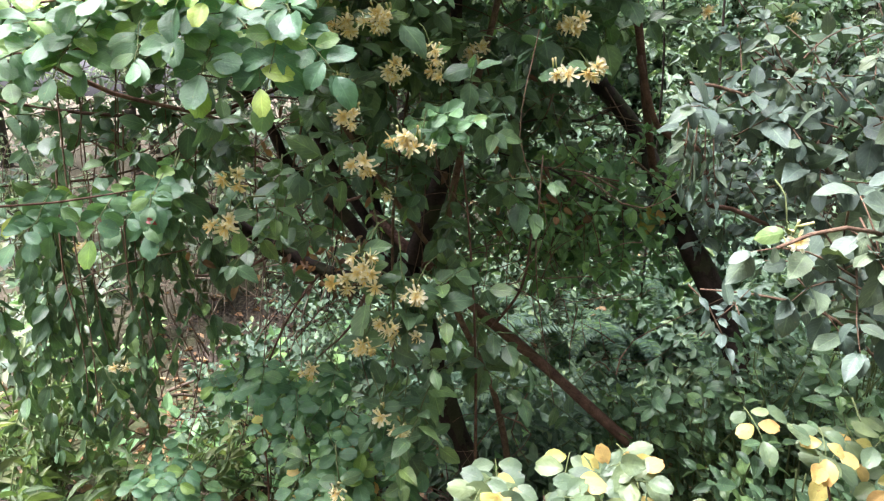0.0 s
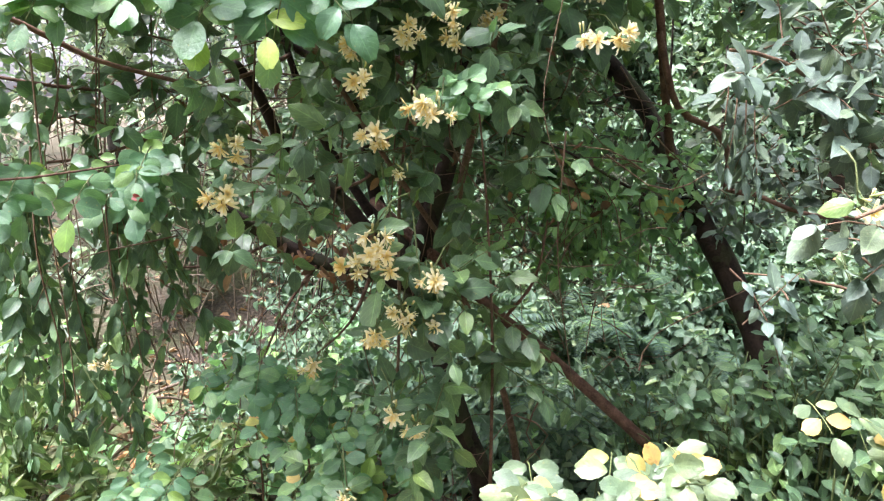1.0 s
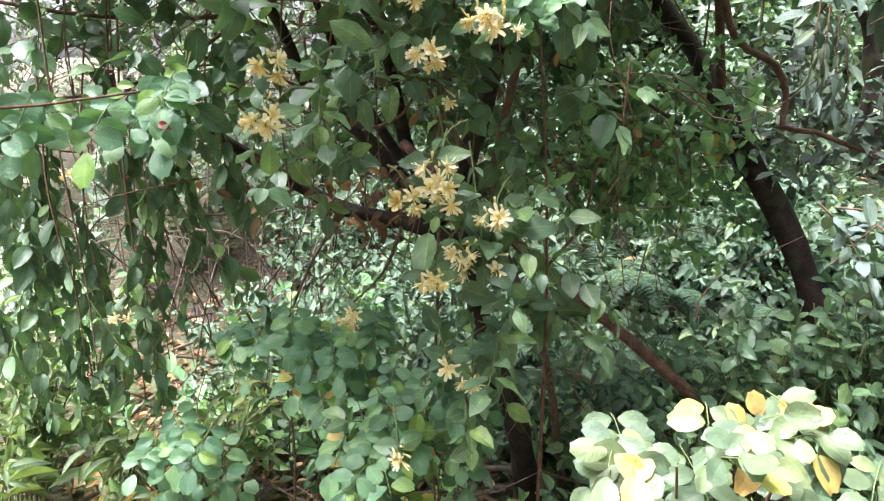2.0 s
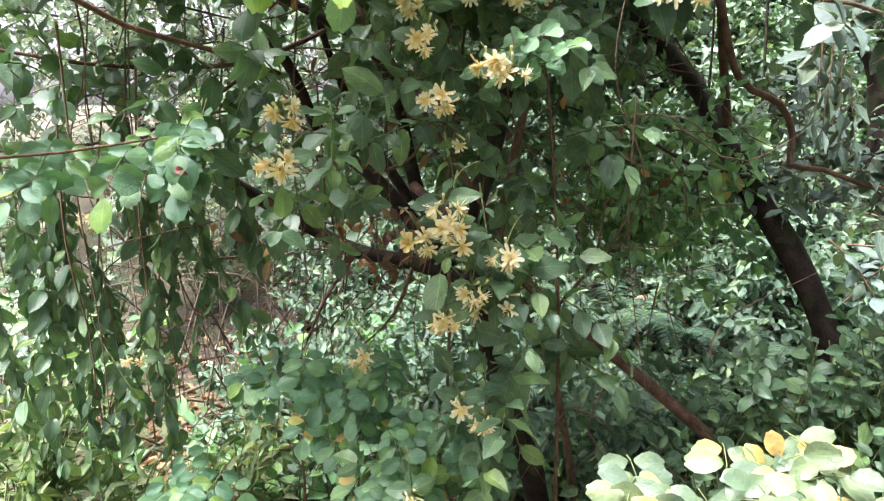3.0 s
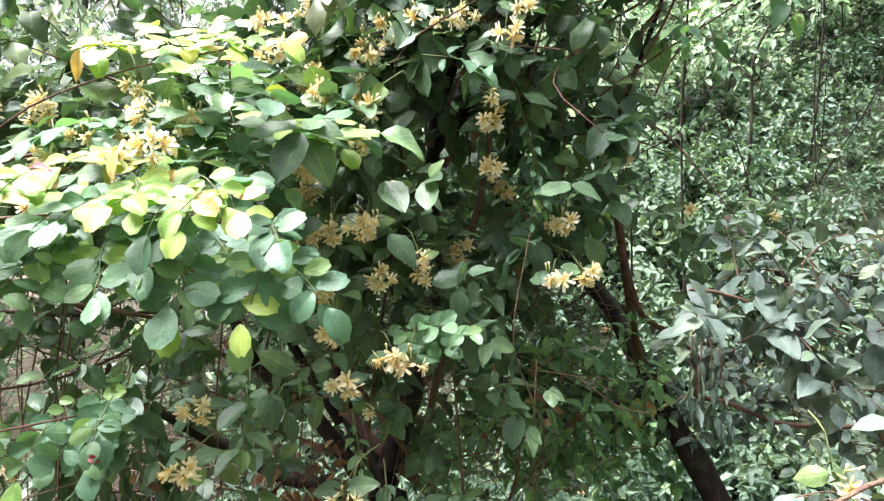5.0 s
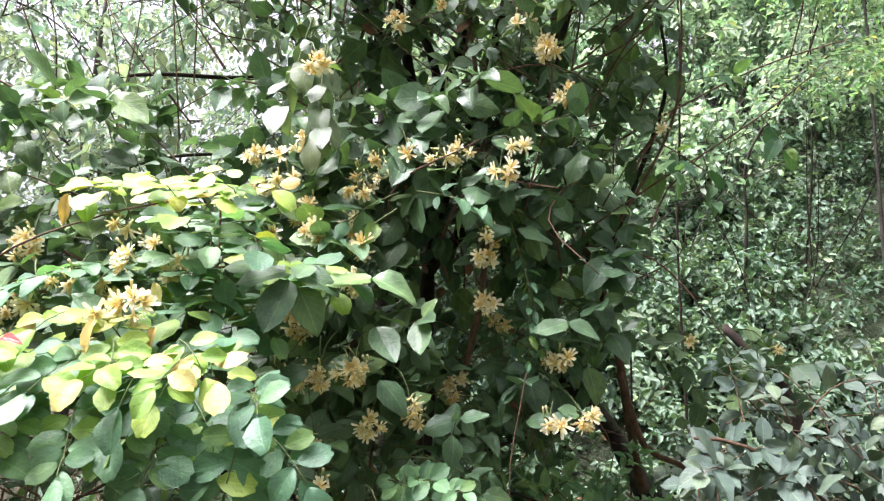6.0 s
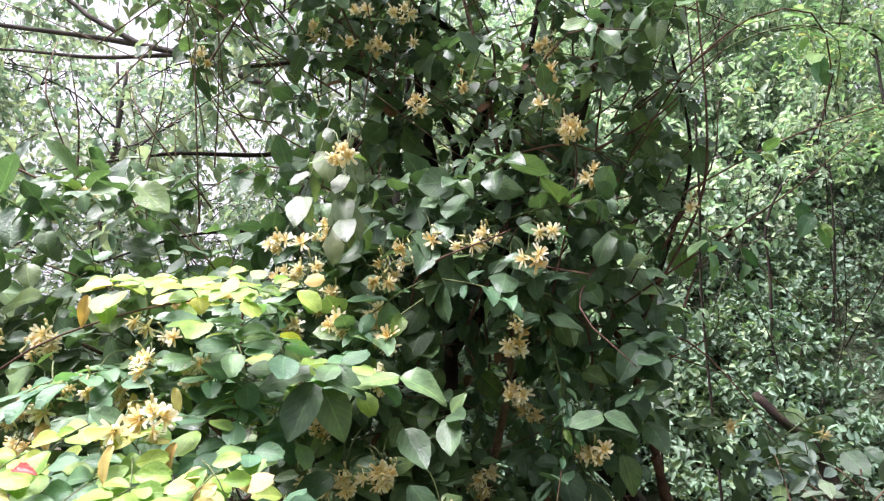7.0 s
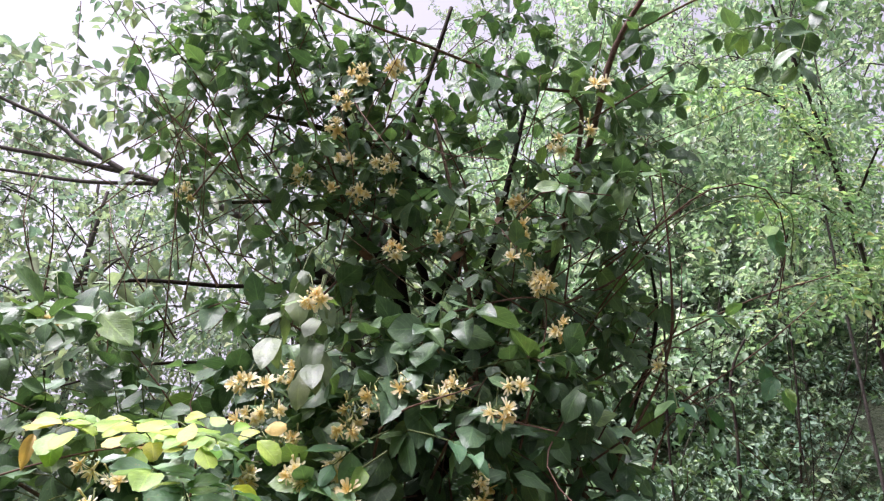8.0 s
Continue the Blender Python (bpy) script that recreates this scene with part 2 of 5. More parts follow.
def blade(rows, profile, fold=0.25, curl=0.3, wave=0.0, notch=0.0, columns=(-1, -0.5, 0, 0.5, 1)):
    """A leaf blade, one long along y and one wide along x, cupped round its midrib and bent towards its tip."""
    v, f, uv, n = [], [], [], len(columns)
    for i in range(rows + 1):
        s = 0.5 - 0.5 * math.cos(math.pi * i / rows)
        w = max(profile(s), 0.015) * 0.5
        drop = -curl * s * s
        for u in columns:
            rise = abs(u) * w * fold * (1.35 - 0.35 * abs(u)) + wave * math.sin(9 * s + 2 * u) * abs(u)
            v.append((u * w, s - 0.15 * curl * s * s - (notch if i == rows and u == 0 else 0.0), drop + rise))
            uv.append((0.5 + 0.5 * u, s))
    for i in range(rows):
        for k in range(n - 1):
            a = n * i + k
            f.append((a, a + 1, a + n + 1, a + n))
    return np.array(v), np.array(f), np.array(uv)


def ovate(s):
    return (math.sin(math.pi * s ** 0.80) ** 0.72) * (1.0 - 0.25 * s ** 6) if 0 < s < 1 else 0.0


def oval(s):
    return max(math.sin(math.pi * s ** 1.22) ** 0.56, 0.36 if s > 0.92 else 0.0) if s > 0 else 0.0


def lance(s):
    return math.sin(math.pi * s ** 0.85) ** 1.1 if 0 < s < 1 else 0.0


VINE_BLADES = [blade(6, ovate, 0.16, 0.18, 0.03), blade(6, ovate, 0.28, 0.32, 0.04), blade(6, ovate, 0.08, 0.05, 0.04), blade(6, ovate, 0.22, -0.12, 0.03), blade(6, ovate, -0.14, 0.40, 0.05)]
ROUND_BLADES = [blade(6, oval, 0.12, 0.10, 0.015, 0.04), blade(6, oval, 0.24, 0.2, 0.02, 0.05), blade(6, oval, -0.10, 0.04, 0.02, 0.03), blade(6, oval, 0.3, 0.28, 0.03, 0.04)]
THREE = (-1, 0, 1)
LANCE_BLADES = [blade(6, lance, 0.25, 0.3, 0.02, columns=THREE), blade(6, lance, 0.4, 0.15, columns=THREE)]


def far_blade(fold, curl):
    """A light leaf of two halves, folded at its midrib, for plants further off."""
    v = [(0, 0, 0), (-0.44, 0.30, 0.44 * fold), (-0.38, 0.66, 0.38 * fold - 0.4 * curl), (0, 1, -curl), (0.38, 0.66, 0.38 * fold - 0.4 * curl), (0.44, 0.30, 0.44 * fold)]
    uv = [(0.5, 0), (0, 0.3), (0, 0.66), (0.5, 1), (1, 0.66), (1, 0.3)]
    return np.array(v), np.array([(0, 3, 2, 1), (0, 5, 4, 3)]), np.array(uv)


FAR_BLADES = [far_blade(0.3, 0.15), far_blade(0.5, 0.3), far_blade(0.15, 0.0), far_blade(0.4, 0.2)]
FERN_BLADES = [blade(2, lance, 0.2, 0.2, columns=THREE)]


class Leaves:
    """Places of leaves: base, direction, face, length, width, kind of blade."""

    def __init__(self, blades):
        self.blades, self.p, self.d, self.n, self.s, self.k = blades, [], [], [], [], []

    def put(self, p, d, n, length, width):
        self.p.append(tuple(p)), self.d.append(tuple(d)), self.n.append(tuple(n)), self.s.append((length, width))
        self.k.append(random.randrange(len(self.blades)))

    def arrays(self):
        p, y, n, s, k = np.array(self.p), unit(self.d), np.array(self.n), np.array(self.s), np.array(self.k)
        x = unit(np.cross(y, n))
        return p, x, y, np.cross(x, y), s, k

    def joined(self, mass, chosen=None):
        p, x, y, z, s, k = self.arrays()
        if chosen is None:
            chosen = np.arange(len(p))
        for kind, (v, f, uv) in enumerate(self.blades):
            i = chosen[k[chosen] == kind]
            if not len(i):
                continue
            q = (p[i][:, None] + (v[None, :, 0:1] * s[i][:, None, 1:2]) * x[i][:, None] + (v[None, :, 1:2] * s[i][:, None, 0:1]) * y[i][:, None]
                 + (v[None, :, 2:3] * s[i][:, None, 0:1]) * z[i][:, None])
            faces = (f[None] + (np.arange(len(i)) * len(v))[:, None, None]).reshape(-1, 4)
            mass.add(q.reshape(-1, 3), faces, np.tile(uv, (len(i), 1)))
        return mass


def part(name, me, mat, parent, label=""):
    """Links a mesh as one part under a thing, its coordinates being the world's."""
    ob = new(name, me)
    if mat is not None and not me.materials:
        me.materials.append(mat)
    ob.parent = parent
    ob.matrix_parent_inverse = parent.matrix_world.inverted()
    if label:
        ob["label"] = label
    return ob


def thing(name, base, label, category, group="", kind=""):
    ob = new(name)
    ob.location = base
    ob.matrix_world = Matrix.Translation(base)
    ob.empty_display_size = 0.1
    return tagged(ob, label, category, group, kind)


def leaves_on(parent, leaves, mat, singles=0, name="leaf", rest="foliage", front=1):
    """The leaves of a plant: those of its front face one by one, the others joined."""
    if not leaves.p:
        return
    p, x, y, z, s, k = leaves.arrays()
    order = np.argsort(p[:, 1] * front)
    shared = []
    for v, f, uv in leaves.blades if singles else ():
        m = Mass()
        m.add(v, f, uv)
        me = m.mesh(name)
        me.materials.append(mat)
        shared.append(me)
    for i in order[:singles]:
        ob = new(name, shared[k[i]])
        ob.parent = parent
        ob.matrix_parent_inverse = parent.matrix_world.inverted()
        w, l = s[i][1], s[i][0]
        ob.matrix_basis = Matrix(((x[i][0] * w, y[i][0] * l, z[i][0] * l, p[i][0]), (x[i][1] * w, y[i][1] * l, z[i][1] * l, p[i][1]),
                                  (x[i][2] * w, y[i][2] * l, z[i][2] * l, p[i][2]), (0, 0, 0, 1)))
    if len(order) > singles:
        m = leaves.joined(Mass(), order[singles:])
        tagged(part(rest, m.mesh(rest), mat, parent), kind="stuff")


def smooth_line(points, step=0.05):
    """A rounded line through the points."""
    pts = np.array(points, float)
    pts = np.vstack([2 * pts[0] - pts[1], pts, 2 * pts[-1] - pts[-2]])
    out = []
    for a, b, c, d in zip(pts, pts[1:], pts[2:], pts[3:]):
        n = max(2, int(np.linalg.norm(c - b) / step))
        for t in np.arange(n) / n:
            out.append(0.5 * (2 * b + (c - a) * t + (2 * a - 5 * b + 4 * c - d) * t * t + (3 * b - a - 3 * c + d) * t ** 3))
    out.append(pts[-2])
    return np.array(out)


def tube(mass, line, r0, r1, sides=6, rough=0.0):
    """A tapering branch along a line."""
    line = np.asarray(line, float)
    n = len(line)
    tan = unit(np.gradient(line, axis=0))
    side = unit(np.cross(tan, (0.31, 0.17, 0.93)))
    up = np.cross(side, tan)
    r = np.linspace(r0, r1, n)[:, None]
    if rough:
        r = r * (1 + rough * np.array([noise.noise(Vector(q) * 9.0) for q in line]))[:, None]
    ang = np.arange(sides) * 2 * math.pi / sides
    lump = 1 + (rough * 0.6 * np.sin(ang * 2 + 1.0))[None, :, None]
    v = line[:, None] + lump * (np.cos(ang)[None, :, None] * (side * r)[:, None] + np.sin(ang)[None, :, None] * (up * r)[:, None])
    v = np.concatenate([v.reshape(-1, 3), line[-1:] + tan[-1:] * r1 * 0.5])
    f = []
    for i in range(n - 1):
        for k in range(sides):
            a, b = i * sides + k, i * sides + (k + 1) % sides
            f.append((a, b, b + sides, a + sides))
    for k in range(0, sides, 2):
        a = (n - 1) * sides
        f.append((a + k, a + (k + 1) % sides, a + (k + 2) % sides, n * sides))
    mass.add(v, np.array(f), np.tile((0.5, 0.5), (len(v), 1)))


def branch(name, points, r0, r1, mat, parent, label="", sides=8, rough=0.18, step=0.05):
    m = Mass()
    tube(m, smooth_line(points, step), r0, r1, sides, rough)
    return part(name, m.mesh(name), mat, parent, label)


R = random.Random(7)


def jitter(a):
    return np.array([R.gauss(0, a), R.gauss(0, a), R.gauss(0, a)])


def in_ball(shell=0.0):
    while True:
        v = np.array([R.uniform(-1, 1), R.uniform(-1, 1), R.uniform(-1, 1)])
        if shell <= np.linalg.norm(v) <= 1:
            return v


def shoot(twigs, leaves, start, way, length, sag, spacing, size, width, r=0.0022, face=(0, -0.55, 0.8), spread=1.0, hang=0.35, opposite=True, messy=0.48):
    """A leafy shoot: a thin bending stem with leaves in pairs (or singly) along it and one at its tip."""
    steps = max(3, int(length / spacing))
    p, d = np.array(start, float), unit(way)
    line, turn = [p], R.uniform(0, 3)
    for i in range(steps):
        d = unit(d + np.array((0, 0, -sag / steps)) + jitter(0.07))
        p = p + d * (length / steps)
        line.append(p)
        side = unit(np.cross(d, (math.sin(turn), 0.3, math.cos(turn))))
        turn += 1.35
        for sgn in ((1, -1) if opposite else ((1,) if i % 2 else (-1,))):
            out = unit(side * sgn * spread + d * 0.45 + np.array((0, 0, -hang)) + jitter(messy * 0.5))
            n = np.array(face) + jitter(messy) + 0.25 * side * sgn
            k = size * R.uniform(0.45, 1.2) * (0.75 + 0.35 * math.sin(math.pi * (i + 0.6) / (steps + 0.4)))
            leaves.put(p + out * 0.006, out, n, k, k * width * R.uniform(0.85, 1.15))
    leaves.put(p, unit(d + np.array((0, 0, -hang))), np.array(face) + jitter(messy), size * 0.7, size * 0.7 * width)
    tube(twigs, np.array(line if leaves.blades is not FAR_BLADES else [line[0], line[len(line) // 2], line[-1]]), r, r * 0.5, 4 if leaves.blades is not FAR_BLADES else 3)
    return line


def clump(twigs, leaves, centre, radii, count, length=(0.12, 0.3), sag=0.6, out=1.0, shell=0.45, **kw):
    """Leafy shoots that fill a rounded mass, growing outwards and drooping."""
    c, r = np.array(centre), np.array(radii)
    for _ in range(count):
        b = in_ball(shell)
        way = unit(out * b / r * min(r) + np.array((0, -0.25, 0.15)) + jitter(0.5))
        shoot(twigs, leaves, c + b * r * 0.95 - way * 0.08, way, R.uniform(*length), sag * R.uniform(0.5, 1.5), **kw)


def compound(twigs, leaves, start, way, length, size, pairs, up=(0, -0.3, 1.0), sag=0.5, width=0.70, messy=0.16, yellow=None, share=0.0):
    """A feathered leaf: round leaflets in pairs along a thin stalk, and one at its end."""
    p, d = np.array(start, float), unit(way)
    line, n0 = [p], np.array(up) + jitter(messy)
    bare = length * 0.22
    for i in range(pairs + 1):
        p = p + d * (bare if i == 0 else (length - bare) / pairs)
        d = unit(d + np.array((0, 0, -sag / pairs)) + jitter(0.04))
        line.append(p)
        side = unit(np.cross(d, n0))
        k = size * R.uniform(0.85, 1.12) * (0.82 + 0.22 * i / pairs)
        if i == pairs:
            kinds = [(d, n0)]
        else:
            kinds = [(unit(side * s + d * 0.3 + jitter(0.1)), n0 + jitter(messy) + side * s * R.uniform(-0.2, 0.3)) for s in (1, -1)]
        for way_out, n in kinds:
            target = yellow if yellow is not None and R.random() < share else leaves
            target.put(p + way_out * 0.004, way_out, n, k, k * width * R.uniform(0.92, 1.1))
    tube(twigs, np.array(line), 0.0013, 0.0008, 4)


# ---------------------------------------------------------------- ground
def ground_z(x, y):
    """Level under the bushes, a steep bank behind and to the right, a low rise behind on the left."""
    right = 0.85 * (y - 2.75 + 0.42 * (x - 1.0))
    right += 0.22 * max(0.0, y - 3.4 + 0.3 * (x - 1.0))
    left = 0.30 * (y - 3.4)
    s = 1 / (1 + math.exp(-1.6 * (x + 0.2)))
    h = max(0.0, right) * s + max(0.0, left) * (1 - s)
    top = 6.0 * s + 1.6 * (1 - s)
    h = top * (1 - math.exp(-h / top * 1.25))
    d = math.hypot(x, y)
    return h + 0.05 * noise.noise(Vector((x * 1.3, y * 1.3, 0))) * min(1.0, 6 / (d + 0.1)) + 0.02 * noise.noise(Vector((x * 6, y * 6, 3)))


def build_ground():
    n = 150
    line = np.sinh(np.linspace(-6.6, 6.6, n)) * 0.55
    v = np.array([(x, y + 2.5, ground_z(x, y + 2.5)) for y in line for x in line])
    f = [(j * n + i, j * n + i + 1, (j + 1) * n + i + 1, (j + 1) * n + i) for j in range(n - 1) for i in range(n - 1)]
    m = Mass()
    m.add(v, np.array(f), v[:, :2])
    me = m.mesh("ground")
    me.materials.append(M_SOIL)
    tagged(new("ground", me), "dark woodland soil rising into a leafy bank", "ground", kind="structure")


build_ground()


# ---------------------------------------------------------------- trees and old stems
def on_ground(x, y, sink=0.03):
    return (x, y, ground_z(x, y) - sink)


def build_host_tree():
    """The old forked shrub that carries the honeysuckle."""
    base = on_ground(0.20, 2.02)
    t = thing("old_shrub_tree", base, "old forked shrub with dark bare limbs under the vine", "shrub")
    branch("trunk", [base, (0.13, 1.99, 0.33), (0.05, 2.02, 0.51), (0.0, 2.02, 0.73), (-0.03, 2.04, 0.90)], 0.048, 0.036, M_BARK, t, rough=0.3)
    branch("limb", [(-0.01, 2.03, 0.84), (-0.20, 2.10, 0.89), (-0.37, 2.15, 0.91), (-0.51, 2.15, 0.98), (-0.61, 2.11, 1.05), (-0.72, 2.02, 1.15)], 0.034, 0.018, M_BARK, t, rough=0.35)
    branch("limb", [(-0.10, 2.07, 0.88), (-0.24, 2.14, 1.04), (-0.33, 2.15, 1.14), (-0.47, 2.16, 1.25), (-0.53, 2.09, 1.42), (-0.56, 1.98, 1.50)], 0.030, 0.014, M_BARK, t)
    branch("limb", [(-0.05, 2.05, 0.92), (-0.19, 2.24, 1.06), (-0.25, 2.24, 1.32), (-0.31, 2.18, 1.47), (-0.43, 2.15, 1.56), (-0.64, 2.12, 1.66)], 0.028, 0.012, M_BARK, t)
    branch("limb", [(-0.22, 2.24, 1.05), (-0.38, 2.26, 1.30), (-0.47, 2.22, 1.54), (-0.50, 2.18, 1.75)], 0.018, 0.010, M_BARK, t)
    branch("limb", [on_ground(0.98, 2.0), (0.78, 2.0, 0.27), (0.53, 2.02, 0.50), (0.40, 2.08, 0.60), (0.30, 2.10, 0.68), (0.17, 2.08, 0.79), (0.05, 2.06, 0.91), (-0.07, 2.08, 1.00), (-0.21, 2.22, 1.10)], 0.023, 0.017, M_REDBARK, t, "slanting reddish limb")
    branch("limb", [(-0.06, 2.06, 0.96), (0.06, 2.16, 1.40), (0.06, 2.20, 1.90), (0.08, 2.19, 2.46), (0.01, 2.10, 2.67), (-0.06, 2.03, 2.85), (-0.21, 1.98, 2.99), (-0.33, 1.92, 3.2)], 0.032, 0.008, M_BARK, t)
    branch("limb", [(0.08, 2.19, 2.45), (0.17, 2.05, 2.72), (0.01, 1.97, 2.85), (-0.17, 1.91, 2.91), (-0.31, 1.90, 2.94), (-0.60, 1.99, 3.04)], 0.016, 0.006, M_BARK, t)
    branch("limb", [(0.06, 2.20, 2.0), (0.02, 2.12, 2.35), (-0.12, 2.0, 2.62), (-0.30, 1.98, 2.72), (-0.55, 2.05, 2.74)], 0.014, 0.006, M_BARK, t)
    for a, b, c in (((-0.47, 2.16, 1.25), (-0.62, 2.0, 1.32), (-0.80, 1.9, 1.30)), ((-0.25, 2.24, 1.30), (-0.15, 2.1, 1.42), (-0.08, 2.0, 1.60)),
                    ((-0.31, 2.18, 1.47), (-0.18, 2.05, 1.52), (-0.02, 2.0, 1.54)), ((-0.37, 2.15, 0.92), (-0.45, 2.0, 0.80), (-0.52, 1.9, 0.62)),
                    ((-0.33, 2.15, 1.14), (-0.20, 2.0, 1.20), (-0.12, 1.9, 1.35)), ((-0.51, 2.15, 0.98), (-0.66, 2.05, 0.92), (-0.88, 1.95, 0.93)),
                    ((0.20, 2.05, 0.76), (0.28, 1.95, 0.92), (0.30, 1.9, 1.1)), ((-0.20, 2.10, 0.90), (-0.25, 1.95, 0.78), (-0.35, 1.85, 0.70))):
        branch("side_branch", [a, b, c], 0.0058, 0.0025, M_REDBARK, t, sides=6)
    tangle = Mass()
    for _ in range(230):
        p = np.array((R.uniform(-1.1, 0.7), R.uniform(1.75, 2.5), R.uniform(0.35, 1.6)))
        d = unit(np.array((R.gauss(0, 1), R.gauss(0, 0.5), R.gauss(0, 0.7))))
        k = R.uniform(0.12, 0.4)
        tube(tangle, smooth_line([p, p + d * k * 0.5 + jitter(0.03), p + unit(d + jitter(0.3)) * k], 0.05), R.uniform(0.0012, 0.003), 0.0008, 4)
    tagged(part("dry_twig", tangle.mesh("dry_twig"), M_TWIG, t), kind="stuff")
    dome = Mass()
    for _ in range(120):
        p = np.array((R.uniform(-0.55, 0.65), R.uniform(1.75, 2.2), R.uniform(1.7, 3.1)))
        d = unit(np.array((p[0] * 0.8 - 0.05 + R.gauss(0, 0.5), R.gauss(-0.2, 0.4), R.gauss(0.5, 0.5))))
        k = R.uniform(0.2, 0.55)
        tube(dome, smooth_line([p, p + d * k * 0.5 + jitter(0.03), p + unit(d + jitter(0.25)) * k], 0.06), R.uniform(0.0018, 0.0045), 0.0012, 5)
    tagged(part("upper_twig", dome.mesh("upper_twig"), M_REDBARK, t), kind="stuff")
    for a, b, c in (((0.06, 2.20, 2.0), (0.22, 2.05, 2.5), (0.36, 1.95, 3.2)), ((0.06, 2.2, 1.9), (0.34, 2.05, 2.3), (0.52, 1.92, 2.95)), ((0.02, 2.12, 2.35), (-0.05, 2.0, 2.8), (0.08, 1.85, 3.4))):
        branch("limb", [a, b, c], 0.017, 0.006, M_BARK, t)
    branch("side_branch", [(-0.05, 1.95, 1.62), (-0.10, 1.86, 1.2), (-0.10, 1.84, 0.8), (-0.11, 1.86, 0.5)], 0.005, 0.004, M_TWIG, t, "straight hanging brown stem", sides=6)


def build_leaning_tree():
    """The leaning dark trunk and the stems that grow beside it."""
    base = on_ground(1.22, 2.02)
    t = thing("leaning_tree", base, "small leaning tree with dark rough bark", "tree")
    branch("trunk", [base, (1.04, 2.06, 0.56), (0.97, 2.10, 0.77), (0.91, 2.18, 0.93), (0.84, 2.27, 1.07), (0.78, 2.38, 1.23), (0.72, 2.46, 1.38), (0.63, 2.50, 1.50), (0.53, 2.52, 1.60), (0.38, 2.56, 1.74), (0.25, 2.6, 1.95)],
           0.046, 0.035, M_BARK, t, sides=10, rough=0.22)
    branch("stem", [(0.80, 2.42, 1.20), (0.73, 2.25, 1.28), (0.68, 2.18, 1.44), (0.60, 2.09, 1.75), (0.51, 2.06, 1.99), (0.46, 2.04, 2.16), (0.43, 2.05, 2.33), (0.40, 2.05, 2.50), (0.47, 1.95, 2.75), (0.51, 1.79, 2.94), (0.54, 1.72, 3.11), (0.58, 1.68, 3.22), (0.66, 1.62, 3.36)],
           0.016, 0.007, M_REDBARK, t, "slim upright stem")
    branch("stem", [(0.62, 2.10, 1.62), (0.70, 2.12, 1.41), (0.84, 2.16, 1.34), (0.88, 2.15, 1.25), (0.87, 2.13, 1.17), (0.94, 2.08, 1.16), (1.08, 2.02, 1.11), (1.3, 1.95, 1.12)], 0.0105, 0.007, M_REDBARK, t, "crooked reddish-brown branch")
    branch("stem", [(0.45, 1.97, 2.66), (0.48, 1.81, 3.03), (0.31, 1.80, 3.08), (0.01, 1.70, 3.11), (-0.21, 1.61, 3.11), (-0.32, 1.55, 3.12)], 0.008, 0.003, M_TWIG, t)
    branch("stem", [(0.55, 2.07, 1.88), (0.66, 2.0, 2.2), (0.72, 1.95, 2.45), (0.66, 1.9, 2.75)], 0.008, 0.004, M_BARK, t)
    branch("side_branch", [(0.82, 2.40, 1.19), (0.70, 2.2, 1.13), (0.55, 2.05, 1.18), (0.36, 2.0, 1.28), (0.2, 1.95, 1.33)], 0.009, 0.003, M_BARK, t, sides=6)
    branch("side_branch", [(0.66, 2.55, 1.47), (0.5, 2.3, 1.42), (0.35, 2.1, 1.43), (0.20, 2.0, 1.40)], 0.008, 0.003, M_BARK, t, sides=6)
    twigs, leaves, sheen = Mass(), Leaves(FAR_BLADES), Leaves(VINE_BLADES)
    for c, r, n in (((0.52, 2.18, 1.18), (0.26, 0.22, 0.18), 46), ((0.30, 2.15, 1.05), (0.2, 0.2, 0.2), 26), ((0.70, 2.36, 1.14), (0.2, 0.10, 0.10), 8),
                    ((0.95, 2.3, 1.12), (0.2, 0.2, 0.14), 18), ((0.62, 2.4, 0.95), (0.3, 0.25, 0.2), 26), ((1.04, 2.32, 1.36), (0.24, 0.14, 0.12), 14), ((1.2, 2.1, 1.2), (0.22, 0.2, 0.16), 20)):
        clump(twigs, leaves if c[0] < 0.7 else sheen, c, r, n, (0.12, 0.26), 0.4, spacing=0.030, size=0.056, width=0.58, shell=0.2, messy=0.3, face=(0, -0.35, 1.0), hang=0.1)
    tagged(part("twig", twigs.mesh("twig"), M_TWIG, t), kind="stuff")
    leaves_on(t, leaves, M_SHADE, 160)
    pale = Leaves(ROUND_BLADES)
    pale.put((0.715, 2.20, 1.145), (-0.05, -0.1, -1), (0.1, -1, 0.2), 0.095, 0.066)
    pale.put((0.745, 2.20, 1.135), (0.35, -0.1, -0.9), (0.3, -1, 0.2), 0.055, 0.040)
    leaves_on(t, pale, M_YELLOWED, 2)
    # these leaves borrow the silvery leaf colour to suggest a pale sky sheen
    leaves_on(t, sheen, M_SILVER, 120)


